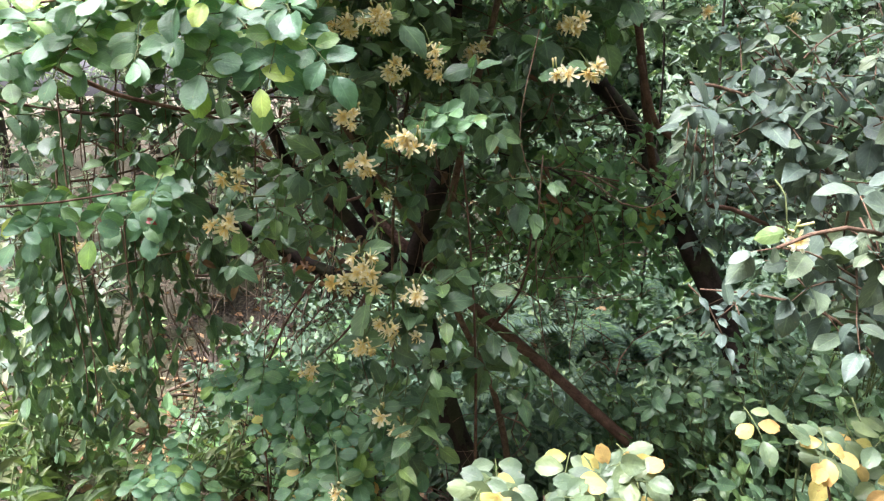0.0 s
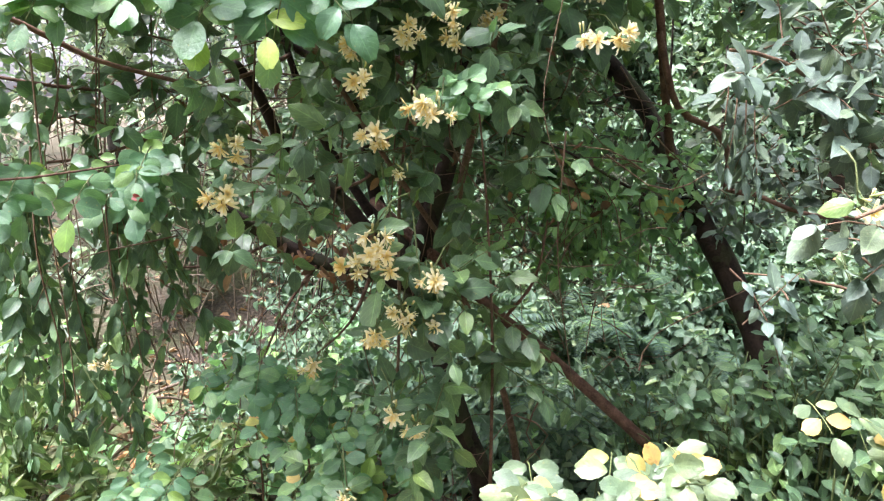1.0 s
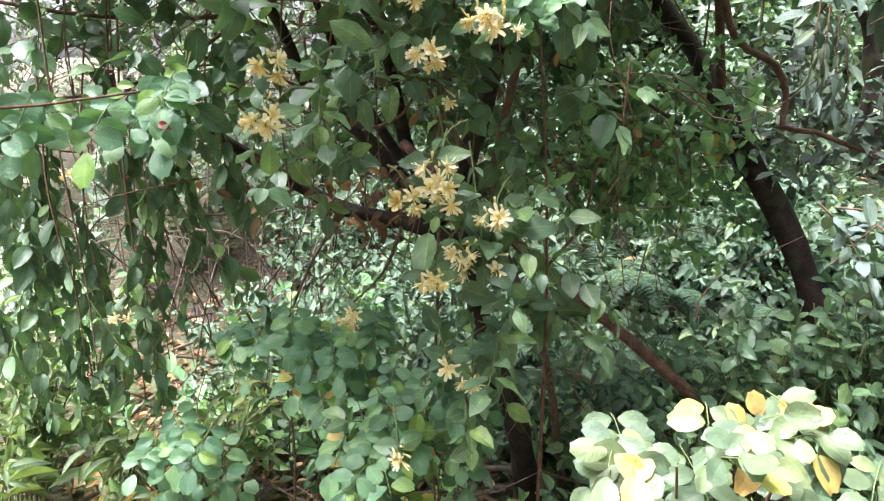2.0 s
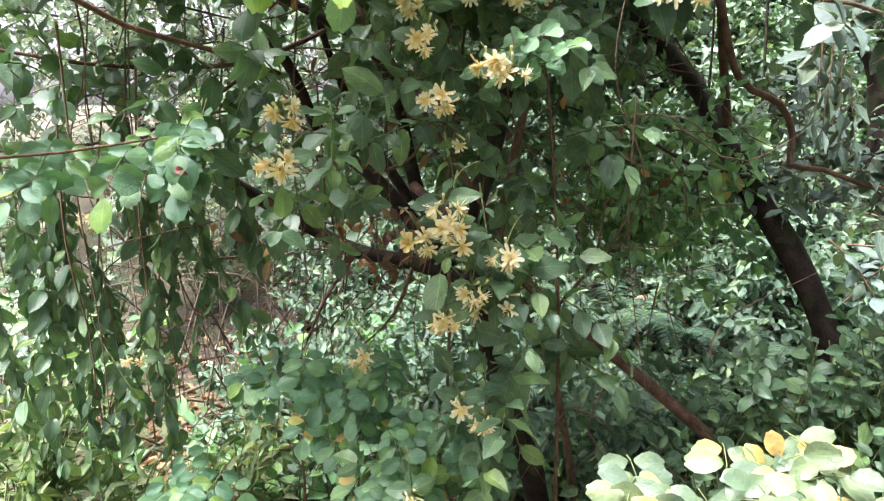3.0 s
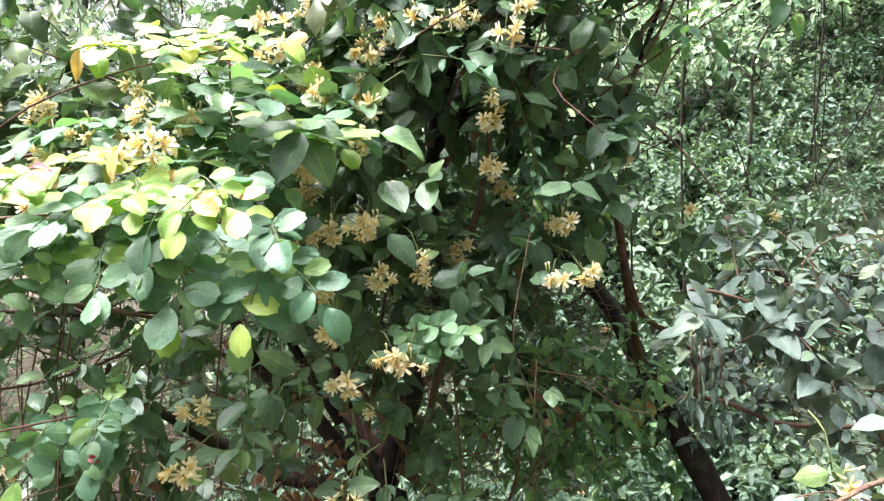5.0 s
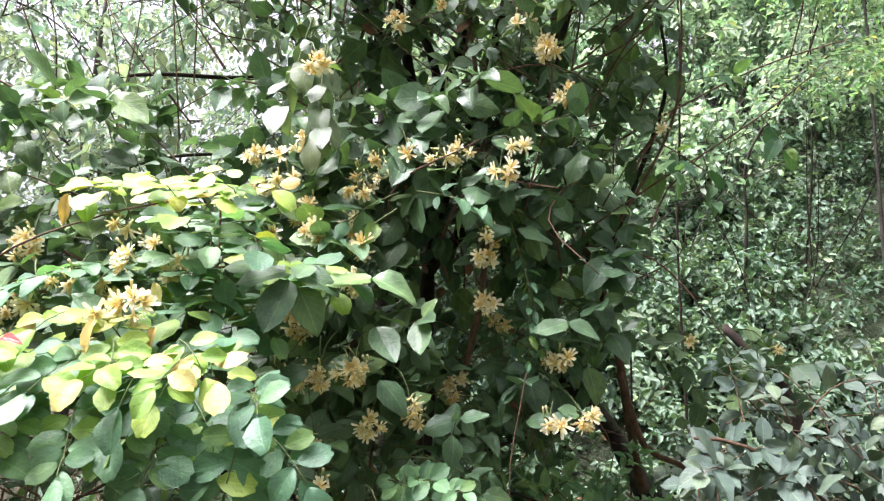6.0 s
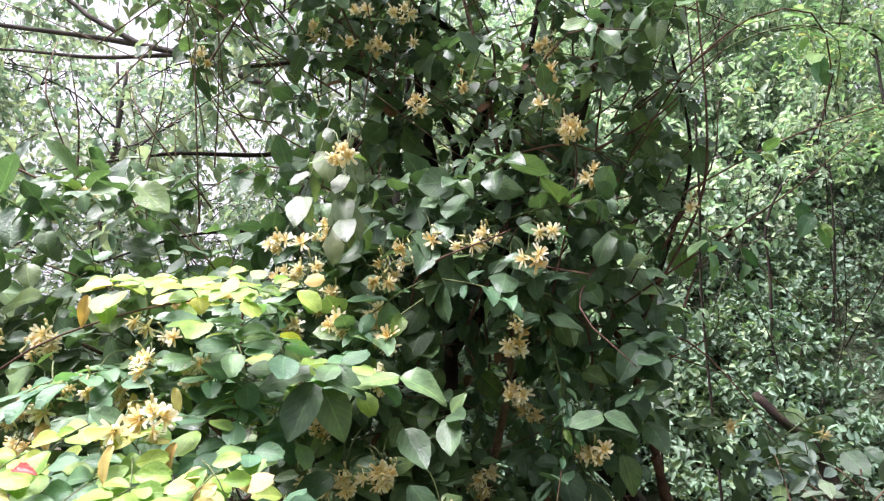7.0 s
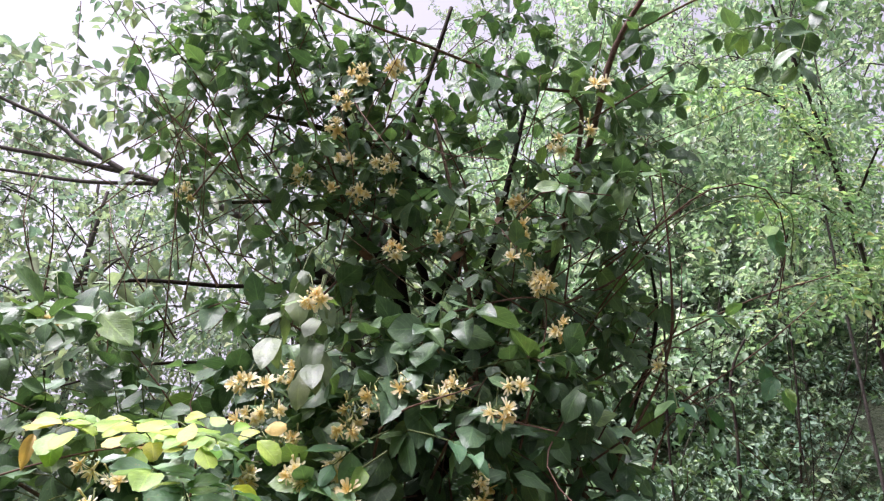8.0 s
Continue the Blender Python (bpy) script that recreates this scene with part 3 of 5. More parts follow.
def build_sky_limb():
    """A tree whose bare dark limbs cross the open sky."""
    base = on_ground(-0.25, 3.3)
    t = thing("thin_tree", base, "thin tree with bare dark limbs against white sky", "tree")
    branch("trunk", [base, (-0.1, 3.2, 1.0), (-0.12, 3.0, 1.9), (-0.2, 2.75, 2.6), (-0.38, 2.63, 2.78)], 0.045, 0.026, M_BARK, t)
    branch("limb", [(-0.36, 2.63, 2.76), (-0.54, 2.60, 2.88), (-0.91, 2.65, 3.06), (-1.28, 2.73, 3.18), (-1.80, 2.82, 3.29), (-2.4, 2.95, 3.42)], 0.018, 0.006, M_GREYBARK, t)
    branch("limb", [(-1.20, 2.71, 3.16), (-1.45, 2.75, 3.31), (-1.56, 2.77, 3.40), (-1.90, 2.83, 3.56), (-2.3, 2.9, 3.8)], 0.014, 0.004, M_GREYBARK, t)
    branch("limb", [(-1.05, 2.68, 3.10), (-1.4, 2.75, 3.12), (-1.9, 2.85, 3.20), (-2.2, 2.9, 3.16)], 0.010, 0.004, M_GREYBARK, t)
    branch("limb", [(-0.3, 2.66, 2.72), (-0.62, 2.5, 2.62), (-0.95, 2.45, 2.60), (-1.35, 2.5, 2.55)], 0.012, 0.004, M_BARK, t)
    branch("limb", [(-0.2, 2.75, 2.55), (-0.5, 2.6, 2.38), (-0.85, 2.5, 2.32), (-1.15, 2.5, 2.22)], 0.011, 0.004, M_BARK, t)
    branch("limb", [(-0.2, 2.75, 2.6), (-0.1, 2.6, 3.0), (-0.3, 2.5, 3.5), (-0.5, 2.4, 3.9)], 0.016, 0.005, M_BARK, t)
    twigs, leaves = Mass(), Leaves(FAR_BLADES)
    for c, r, n in (((-1.5, 2.8, 3.45), (0.5, 0.3, 0.25), 7), ((-0.95, 2.5, 3.25), (0.35, 0.3, 0.2), 12), ((-0.5, 2.4, 3.6), (0.5, 0.3, 0.4), 36), ((-0.9, 2.5, 2.55), (0.5, 0.2, 0.22), 26),
                    ((-1.5, 2.7, 2.75), (0.5, 0.3, 0.2), 13), ((-0.5, 2.45, 2.95), (0.3, 0.2, 0.25), 32), ((-0.2, 2.6, 3.4), (0.4, 0.2, 0.3), 30), ((-2.2, 3.0, 3.7), (0.5, 0.4, 0.35), 22), ((-1.95, 3.2, 3.85), (0.22, 0.25, 0.25), 26), ((-1.0, 2.35, 3.30), (0.18, 0.14, 0.12), 10), ((-1.2, 2.6, 3.9), (0.4, 0.3, 0.2), 14)):
        clump(twigs, leaves, c, r, n, (0.14, 0.35), 0.9, spacing=0.045, size=0.07, width=0.58, shell=0.0)
    tagged(part("twig", twigs.mesh("twig"), M_TWIG, t), kind="stuff")
    leaves_on(t, leaves, M_HAZE_TINT, 120)


# ---------------------------------------------------------------- honeysuckle
FLOWERS_LOW = [(-0.37, 1.31, 1.31), (-0.36, 1.23, 1.235), (-0.15, 1.32, 1.09), (-0.08, 1.32, 1.09), (-0.00, 1.37, 1.06), (-0.06, 1.35, 1.00), (-0.11, 1.34, 0.95), (-0.05, 1.40, 0.95), (0.00, 1.38, 0.96),
               (-0.08, 1.40, 0.76), (-0.03, 1.40, 0.73), (-0.82, 1.64, 0.76), (-0.93, 1.72, 1.07), (-0.17, 1.32, 0.61), (-0.11, 1.31, 1.16), (-0.10, 1.31, 1.12), (-0.29, 1.62, 0.77), (-0.06, 1.59, 0.59)]
FLOWERS_MID = [(-0.03, 1.39, 1.39), (0.01, 1.395, 1.38), (-0.12, 1.43, 1.33), (-0.17, 1.50, 1.51), (-0.15, 1.43, 1.44), (-0.06, 1.52, 1.54), (0.02, 1.53, 1.58), (-0.24, 1.50, 1.64), (-0.17, 1.50, 1.63), (-0.10, 1.50, 1.64),
               (0.36, 1.75, 1.67), (0.32, 1.59, 1.54), (0.39, 1.60, 1.55), (0.12, 1.80, 1.59), (-0.08, 1.56, 1.25), (0.67, 1.12, 1.25), (0.95, 1.86, 1.70), (0.74, 1.88, 1.72)]
FLOWERS_FRONT = [(-0.11, 1.55, 1.82), (-0.22, 1.57, 1.77), (0.18, 1.66, 1.95), (0.18, 1.70, 1.91), (0.20, 1.75, 1.80), (0.38, 1.78, 1.67), (-0.17, 1.56, 1.64), (-0.09, 1.56, 1.65), (0.12, 1.85, 1.62), (-0.93, 1.64, 1.90), (-0.83, 1.64, 1.91),
                 (-0.89, 1.64, 1.74), (0.60, 1.95, 1.86), (-0.09, 1.60, 1.91), (-0.28, 1.63, 1.83), (-0.24, 1.52, 1.61), (-0.18, 1.56, 1.62), (-0.10, 1.56, 1.65), (0.13, 1.86, 1.61), (0.24, 1.83, 1.76), (-0.23, 1.65, 1.73), (0.04, 1.68, 1.54)]
FLOWERS_DOME = [(-0.11, 1.63, 2.04), (-0.20, 1.61, 1.94), (-0.07, 1.66, 2.12), (0.00, 1.69, 2.14), (0.07, 1.65, 2.13), (0.12, 1.69, 2.15), (-0.31, 1.75, 2.14), (-0.25, 1.70, 2.16), (0.20, 1.72, 1.95), (0.18, 1.72, 1.90), (0.21, 1.62, 2.09), (0.25, 1.63, 2.15),
                (-0.28, 1.68, 2.07), (-0.82, 1.58, 1.70), (-0.78, 1.66, 1.77), (-0.72, 1.66, 1.77), (-0.85, 1.65, 1.88), (-0.58, 1.70, 1.92), (0.34, 1.75, 2.44), (0.28, 1.78, 2.52), (-0.20, 1.52, 2.29), (0.65, 1.80, 2.26), (0.39, 1.75, 2.32)]
FLOWERS_TOP = [(-0.18, 1.73, 3.02), (-0.08, 1.76, 3.07), (-0.23, 1.79, 2.88), (-0.32, 1.85, 2.75), (-0.19, 1.80, 2.78), (-0.09, 1.80, 2.78), (-0.15, 1.83, 2.70), (-0.23, 1.84, 2.71), (-0.06, 1.82, 2.71), (-0.66, 1.95, 2.72), (0.44, 1.61, 2.82), (0.46, 1.57, 2.93),
               (0.39, 1.73, 2.84), (0.29, 1.80, 2.69), (0.30, 1.78, 2.60), (0.34, 1.78, 2.46), (-0.04, 1.83, 2.53), (0.07, 1.76, 2.55), (-0.85, 1.80, 2.27), (-0.21, 1.76, 2.95)]
FLOWERS_LEFT = [(-0.60, 1.37, 1.80), (-0.66, 1.38, 1.76), (-0.50, 1.38, 1.84), (-0.42, 1.40, 1.83), (-0.47, 1.22, 1.74), (-0.42, 1.22, 1.76),
                (-0.36, 1.72, 2.13), (-0.34, 1.72, 2.06), (-0.26, 1.68, 1.99), (-0.23, 1.68, 2.0), (-0.30, 1.64, 1.93), (-0.28, 1.60, 1.86), (-0.12, 1.63, 1.97), (-0.10, 1.63, 1.94), (-0.12, 1.70, 2.09), (-0.10, 1.70, 2.06), (-0.05, 1.70, 2.09),
                (-0.56, 1.50, 1.93), (-0.54, 1.40, 1.79), (-0.55, 1.36, 1.68), (-0.76, 1.55, 1.78), (-0.88, 1.55, 1.73), (-0.92, 1.60, 1.89), (-0.80, 1.60, 1.89), (-0.82, 1.60, 1.75), (-0.80, 1.57, 1.67), (-0.22, 1.66, 1.98), (-0.28, 1.63, 1.84)]


def flower_mesh(petals, length, width, mat, seed):
    """A honeysuckle flower head: short tubes whose many narrow petals hang open like a ragged skirt, with thin stamens. It faces +y."""
    g = random.Random(seed)
    m = Mass()
    tube(m, np.array([(0, -0.014, 0.003), (0, -0.006, 0.001), (0, 0.002, 0)]), 0.0014, 0.0034, 6)
    v, f, uv = blade(4, lambda s: 0.45 + 0.55 * math.sin(math.pi * 0.5 * min(1, s * 1.3)) if s < 0.95 else 0.62, 0.35, 0.0, columns=THREE)
    for i in range(petals):
        a = 2 * math.pi * i / petals + g.uniform(-0.3, 0.3)
        k, w = length * g.uniform(0.65, 1.15), width * g.uniform(0.7, 1.25)
        open_by, roll = (g.uniform(0.95, 1.35), g.uniform(0.1, 0.7)) if i % 2 else (g.uniform(0.35, 0.85), g.uniform(-0.1, 0.4))
        s = v[:, 1]
        radial = 0.002 + s * k * math.sin(open_by) + roll * s * s * k * 0.25
        ahead = s * k * math.cos(open_by) - roll * s * s * k * 0.35
        x = math.cos(a) * radial - math.sin(a) * v[:, 0] * w
        z = math.sin(a) * radial + math.cos(a) * v[:, 0] * w
        m.add(np.stack([x, ahead + np.abs(v[:, 0]) * w * 0.4, z], 1), f, uv)
    for i in range(5):
        a = g.uniform(0, 6.28)
        tip = (math.cos(a) * 0.006, 0.018, math.sin(a) * 0.006 - 0.002)
        n0 = len(m.v)
        tube(m, np.array([(0, 0.002, 0), (tip[0] * 0.6, 0.011, tip[2] * 0.6), tip]), 0.0005, 0.0010, 4)
        m.uv[n0] = np.tile((0.5, 0.15), (len(m.uv[n0]), 1))
    me = m.mesh("flower")
    me.materials.append(mat)
    return me


def bud_mesh(seed):
    m = Mass()
    g = random.Random(seed)
    line = np.array([(0, 0, 0), (0, 0.008, 0.001), (0.001, 0.016, 0.003), (0.002, 0.021, 0.004)])
    tube(m, line, 0.0012, 0.0026, 6)
    m.uv[0][:, 1] = np.clip(m.v[0][:, 1] / 0.021, 0, 1)
    me = m.mesh("bud")
    me.materials.append(M_BUD)
    return me


def stalk_mesh():
    m = Mass()
    for a in range(4):
        w = (math.cos(a * 1.6) * 0.012, 0.012, math.sin(a * 1.6) * 0.012)
        tube(m, np.array([(0, -0.03, 0.012), (0, -0.01, 0.004), w]), 0.0012, 0.0009, 4)
    v, f, uv = blade(3, ovate, 0.3, 0.2, columns=THREE)
    for a in range(4):
        c, s = math.cos(a * 1.6 + 0.5), math.sin(a * 1.6 + 0.5)
        m.add(np.stack([v[:, 1] * c * 0.02 - v[:, 0] * s * 0.009, -0.008 + v[:, 2] * 0.02, v[:, 1] * s * 0.02 + v[:, 0] * c * 0.009], 1), f, uv)
    me = m.mesh("blossom")
    me.materials.append(M_SHOOT)
    return me


FLOWER_MESHES = [flower_mesh(17, 0.0180, 0.0056, M_PETAL, 1), flower_mesh(15, 0.0195, 0.0060, M_PETAL, 2), flower_mesh(19, 0.0170, 0.0054, M_PETAL, 3), flower_mesh(14, 0.0190, 0.0062, M_PETAL, 6)]
OLD_MESHES = [flower_mesh(13, 0.0185, 0.0068, M_OLDPETAL, 4), flower_mesh(14, 0.0180, 0.0070, M_OLDPETAL, 5)]
BUD_MESHES = [bud_mesh(1), bud_mesh(2)]
STALK = stalk_mesh()


def flower_cluster(vine, at, flowers, old):
    c = new("blossom", STALK)
    c.parent = vine
    c.matrix_parent_inverse = vine.matrix_world.inverted()
    face = unit(np.array((R.uniform(-0.5, 0.5), -1.0, R.uniform(-1.1, 0.0))))
    turn = Vector(face).to_track_quat('Y', 'Z').to_matrix().to_4x4()
    c.matrix_basis = Matrix.Translation(at) @ turn
    for i in range(flowers):
        a = 6.28 * i / flowers + R.uniform(-0.5, 0.5)
        spread = 0.0 if flowers == 1 else R.uniform(0.011, 0.021)
        me = R.choice(OLD_MESHES if R.random() < old else FLOWER_MESHES)
        o = new("flower", me)
        o.parent = c
        o.matrix_basis = pose(math.cos(a) * spread, 0.008 + R.uniform(-0.006, 0.008), math.sin(a) * spread * 0.8, 28 * math.sin(a) + R.uniform(-35, 35), 0, -28 * math.cos(a) + R.uniform(-35, 35)) @ pose(0, 0, 0, 0, R.uniform(0, 360), 0)
        o.scale = [R.uniform(0.85, 1.2)] * 3
    for i in range(R.randint(2, 5)):
        o = new("bud", R.choice(BUD_MESHES))
        o.parent = c
        o.matrix_basis = pose(R.uniform(-0.02, 0.02), -0.002, R.uniform(-0.005, 0.026), R.uniform(-30, 90), 0, R.uniform(-60, 60))


def build_honeysuckle():
    base = on_ground(0.32, 2.12)
    t = thing("honeysuckle_vine", base, "flowering honeysuckle with dark leaves and cream-yellow blossom, climbing over a shrub", "vine")
    branch("stem", [base, (0.22, 2.08, 0.5), (0.05, 1.98, 0.95), (0.10, 1.90, 1.4), (0.20, 1.86, 1.9), (0.16, 1.88, 2.5), (0.05, 1.90, 3.0)], 0.014, 0.005, M_TWIG, t)
    branch("stem", [(0.10, 1.98, 0.9), (-0.15, 1.75, 1.3), (-0.35, 1.70, 1.6), (-0.62, 1.75, 1.8), (-0.95, 1.80, 1.95)], 0.009, 0.004, M_TWIG, t)
    branch("stem", [(-0.98, 1.80, 1.43), (-0.82, 1.85, 1.42), (-0.64, 1.90, 1.43), (-0.56, 1.96, 1.46), (-0.49, 2.04, 1.50), (-0.45, 2.14, 1.54)], 0.005, 0.0075, M_REDBARK, t, "reddish arching stem")
    branch("stem", [(-1.35, 1.70, 1.50), (-1.10, 1.76, 1.45), (-0.97, 1.80, 1.43)], 0.003, 0.005, M_REDBARK, t, "reddish arching stem")
    branch("stem", [(-1.25, 1.78, 1.22), (-1.09, 1.81, 1.23), (-0.92, 1.87, 1.25), (-0.77, 1.93, 1.31), (-0.58, 1.96, 1.44)], 0.003, 0.005, M_REDBARK, t)
    branch("stem", [(0.40, 1.95, 2.4), (0.76, 2.02, 2.72), (0.88, 1.98, 2.80), (1.05, 1.95, 2.85), (1.21, 2.00, 2.83), (1.24, 2.09, 2.70)], 0.0035, 0.0015, M_SHOOT, t, "arching green shoot")
    branch("stem", [(0.46, 2.0, 2.2), (0.72, 1.95, 2.35), (1.0, 1.95, 2.5), (1.3, 2.0, 2.62)], 0.004, 0.002, M_TWIG, t)
    branch("stem", [(0.45, 1.85, 2.45), (0.61, 1.70, 2.57), (0.74, 1.60, 2.66), (0.86, 1.56, 2.65), (0.93, 1.62, 2.55), (0.94, 1.72, 2.40)], 0.0028, 0.0013, M_REDBARK, t, "thin arching stem")
    branch("stem", [(0.50, 1.9, 2.02), (0.64, 1.84, 2.12), (0.78, 1.82, 2.21), (0.92, 1.78, 2.31), (1.06, 1.74, 2.43)], 0.003, 0.0013, M_REDBARK, t, "thin arching stem")
    branch("stem", [(0.55, 1.9, 2.0), (0.66, 1.78, 2.25), (0.67, 1.72, 2.45), (0.65, 1.68, 2.75)], 0.004, 0.002, M_REDBARK, t)
    strands = Mass()
    for _ in range(26):
        x, y, z = R.uniform(-0.95, 0.30), R.uniform(1.58, 1.92), R.uniform(1.25, 1.75)
        k = R.uniform(0.4, 0.9)
        tube(strands, smooth_line([(x, y, z), (x + R.gauss(0, 0.03), y - 0.02, z - k * 0.4), (x + R.gauss(0, 0.04), y, z - k * 0.75), (x + R.gauss(0, 0.06), y, z - k)], 0.05), R.uniform(0.0016, 0.003), 0.0012, 4)
    for _ in range(15):
        x, y, z = R.uniform(-1.2, -0.35), R.uniform(1.75, 2.2), R.uniform(1.1, 1.75)
        k = R.uniform(0.35, 0.8)
        tube(strands, smooth_line([(x, y, z), (x + k * 0.35, y + R.gauss(0, 0.04), z - R.uniform(-0.10, 0.16)), (x + k * 0.7, y + R.gauss(0, 0.05), z - R.uniform(-0.04, 0.10)), (x + k, y + R.gauss(0, 0.06), z + R.uniform(-0.06, 0.10))], 0.06), R.uniform(0.0018, 0.0036), 0.0012, 4)
    for _ in range(60):
        x, y, z = R.uniform(-1.0, 0.45), R.uniform(1.8, 2.1), R.uniform(1.95, 2.9)
        k, a = R.uniform(0.3, 0.7), R.uniform(0.3, 2.8)
        tube(strands, smooth_line([(x, y, z), (x + k * 0.5 * math.cos(a) + R.gauss(0, 0.03), y - R.uniform(0, 0.12), z + k * 0.5 * math.sin(a)), (x + k * math.cos(a), y - R.uniform(0.0, 0.25), z + k * math.sin(a) * 0.9)], 0.06), R.uniform(0.0018, 0.0036), 0.0012, 4)
    tagged(part("bare_stem", strands.mesh("bare_stem"), M_TWIG, t), kind="stuff")
    twigs, leaves, droop = Mass(), Leaves(VINE_BLADES), Leaves(VINE_BLADES)
    kw = dict(spacing=0.038, size=0.068, width=0.62)
    dome = (
        ((0.10, 1.98, 2.16), (0.40, 0.30, 0.16), 56), ((0.05, 1.74, 2.10), (0.34, 0.12, 0.09), 22), ((0.42, 1.95, 2.15), (0.26, 0.26, 0.34), 52), ((0.46, 1.90, 2.62), (0.26, 0.26, 0.34), 55), ((0.10, 2.0, 2.48), (0.28, 0.30, 0.26), 48),
        ((-0.24, 1.95, 2.25), (0.24, 0.26, 0.24), 40), ((-0.20, 1.95, 2.78), (0.30, 0.22, 0.26), 34), ((0.20, 1.90, 2.95), (0.34, 0.26, 0.28), 42), ((0.55, 1.85, 3.1), (0.22, 0.24, 0.26), 34),
        )
    dome_top = (
        ((-0.1, 1.85, 3.35), (0.45, 0.25, 0.2), 34), ((-0.50, 1.78, 3.12), (0.16, 0.14, 0.14), 14), ((-0.32, 1.92, 2.95), (0.28, 0.2, 0.25), 22), ((0.35, 1.7, 3.4), (0.4, 0.25, 0.2), 20), ((0.86, 1.30, 3.0), (0.10, 0.08, 0.06), 6),
        ((-0.98, 2.10, 3.32), (0.14, 0.10, 0.10), 4), ((-0.74, 2.05, 3.18), (0.22, 0.12, 0.18), 12), ((-0.55, 1.84, 3.24), (0.24, 0.12, 0.22), 24), ((-0.62, 2.0, 2.82), (0.22, 0.12, 0.14), 12),
        )
    # the dark heart of the mass
    heart = (
        ((0.20, 2.42, 1.85), (0.46, 0.14, 0.44), 110), ((0.45, 2.38, 1.74), (0.24, 0.16, 0.12), 16), ((-0.30, 2.35, 1.70), (0.45, 0.15, 0.12), 40), ((0.22, 2.18, 2.50), (0.30, 0.16, 0.26), 18), ((-0.45, 2.2, 1.95), (0.3, 0.16, 0.28), 30),
        ((-0.55, 2.46, 1.30), (0.50, 0.12, 0.26), 40), ((0.10, 2.46, 1.25), (0.35, 0.12, 0.40), 60),
        )
    # front face below the dome
    front = (
        ((-0.16, 1.76, 1.72), (0.20, 0.16, 0.20), 46), ((0.12, 1.95, 1.52), (0.20, 0.14, 0.12), 6), ((0.36, 1.85, 1.76), (0.10, 0.12, 0.18), 6), ((-0.08, 1.66, 1.45), (0.20, 0.16, 0.18), 14), ((0.12, 1.72, 1.30), (0.16, 0.14, 0.16), 8),
        ((0.50, 1.95, 1.82), (0.14, 0.12, 0.14), 6), ((0.86, 1.94, 1.66), (0.20, 0.12, 0.08), 8),
        )
    # hanging spray with blossom
    spray = (
        ((-0.08, 1.45, 1.08), (0.15, 0.09, 0.16), 10), ((-0.04, 1.50, 0.78), (0.12, 0.08, 0.18), 9), ((0.10, 1.62, 0.98), (0.10, 0.10, 0.22), 8), ((-0.15, 1.55, 0.60), (0.14, 0.10, 0.12), 5),
        )
    # left wing; the last mass is unseen, added to shade the lower left
    left_wing = (
        ((-0.85, 1.88, 2.18), (0.30, 0.20, 0.20), 30), ((-0.82, 1.76, 1.82), (0.34, 0.18, 0.16), 46), ((-0.45, 1.80, 1.88), (0.26, 0.2, 0.18), 36), ((-1.25, 1.95, 2.0), (0.25, 0.25, 0.30), 18), ((-1.55, 1.75, 2.10), (0.26, 0.26, 0.22), 26),
        )
    # left middle
    left_middle = (
        ((-0.45, 1.62, 1.36), (0.24, 0.16, 0.14), 9), ((-0.75, 1.74, 1.36), (0.30, 0.18, 0.12), 13), ((-1.10, 1.80, 1.34), (0.25, 0.2, 0.18), 12), ((-0.40, 1.66, 1.10), (0.16, 0.12, 0.14), 5))
    masses = dome + dome_top + heart + front + spray + left_wing + left_middle
    broad = dict(spacing=0.050, size=0.090, width=0.70, face=(-0.1, -0.5, 0.95))
    for c, r, n in masses:
        outer = 1.7 < c[2] < 2.3 and c[1] < 2.1
        clump(twigs, leaves, c, r, int(n * (0.85 if outer else 0.86 if c[2] > 2.3 else 1.0)), (0.12, 0.28), 0.7, **(broad if outer else kw))
    branch("stem", [(0.58, 1.70, 3.20), (0.75, 1.5, 3.2), (0.84, 1.34, 3.08), (0.88, 1.25, 2.98)], 0.004, 0.002, M_TWIG, t)
    # large leaves of a strong shoot, and bright new growth
    large, fresh = Leaves(VINE_BLADES), Leaves(VINE_BLADES)
    for _ in range(3):
        shoot(twigs, large, np.array((-0.22, 1.60, 2.36)) + jitter(0.03), (-0.1, -0.3, -0.6), 0.24, 0.6, 0.06, 0.088, 0.58, hang=0.9, face=(-0.2, -0.8, 0.6), messy=0.3)
    for q, w, k in (((-0.02, 1.62, 2.03), (-0.5, -0.4, -0.2), 0.20), ((0.02, 1.60, 2.03), (0.6, -0.4, 0.0), 0.16), ((-0.28, 1.62, 1.95), (-0.5, -0.5, 0.1), 0.16), ((-0.02, 1.55, 1.98), (-0.8, -0.2, -0.4), 0.16)):
        shoot(twigs, fresh, q, w, k, 0.5, 0.045, 0.075, 0.52, messy=0.3)
    for q, w, k in (((0.66, 1.74, 2.35), (0.3, -0.3, 0.1), 0.14), ((0.66, 1.74, 2.2), (-0.2, -0.4, -0.3), 0.14), ((0.84, 1.57, 2.64), (0.1, -0.2, -0.8), 0.14), ((0.76, 1.82, 2.2), (0.2, -0.2, -0.6), 0.14), ((0.9, 1.79, 2.3), (0.3, -0.3, -0.4), 0.12)):
        shoot(twigs, fresh, q, w, k, 0.5, 0.045, 0.06, 0.55, messy=0.4)
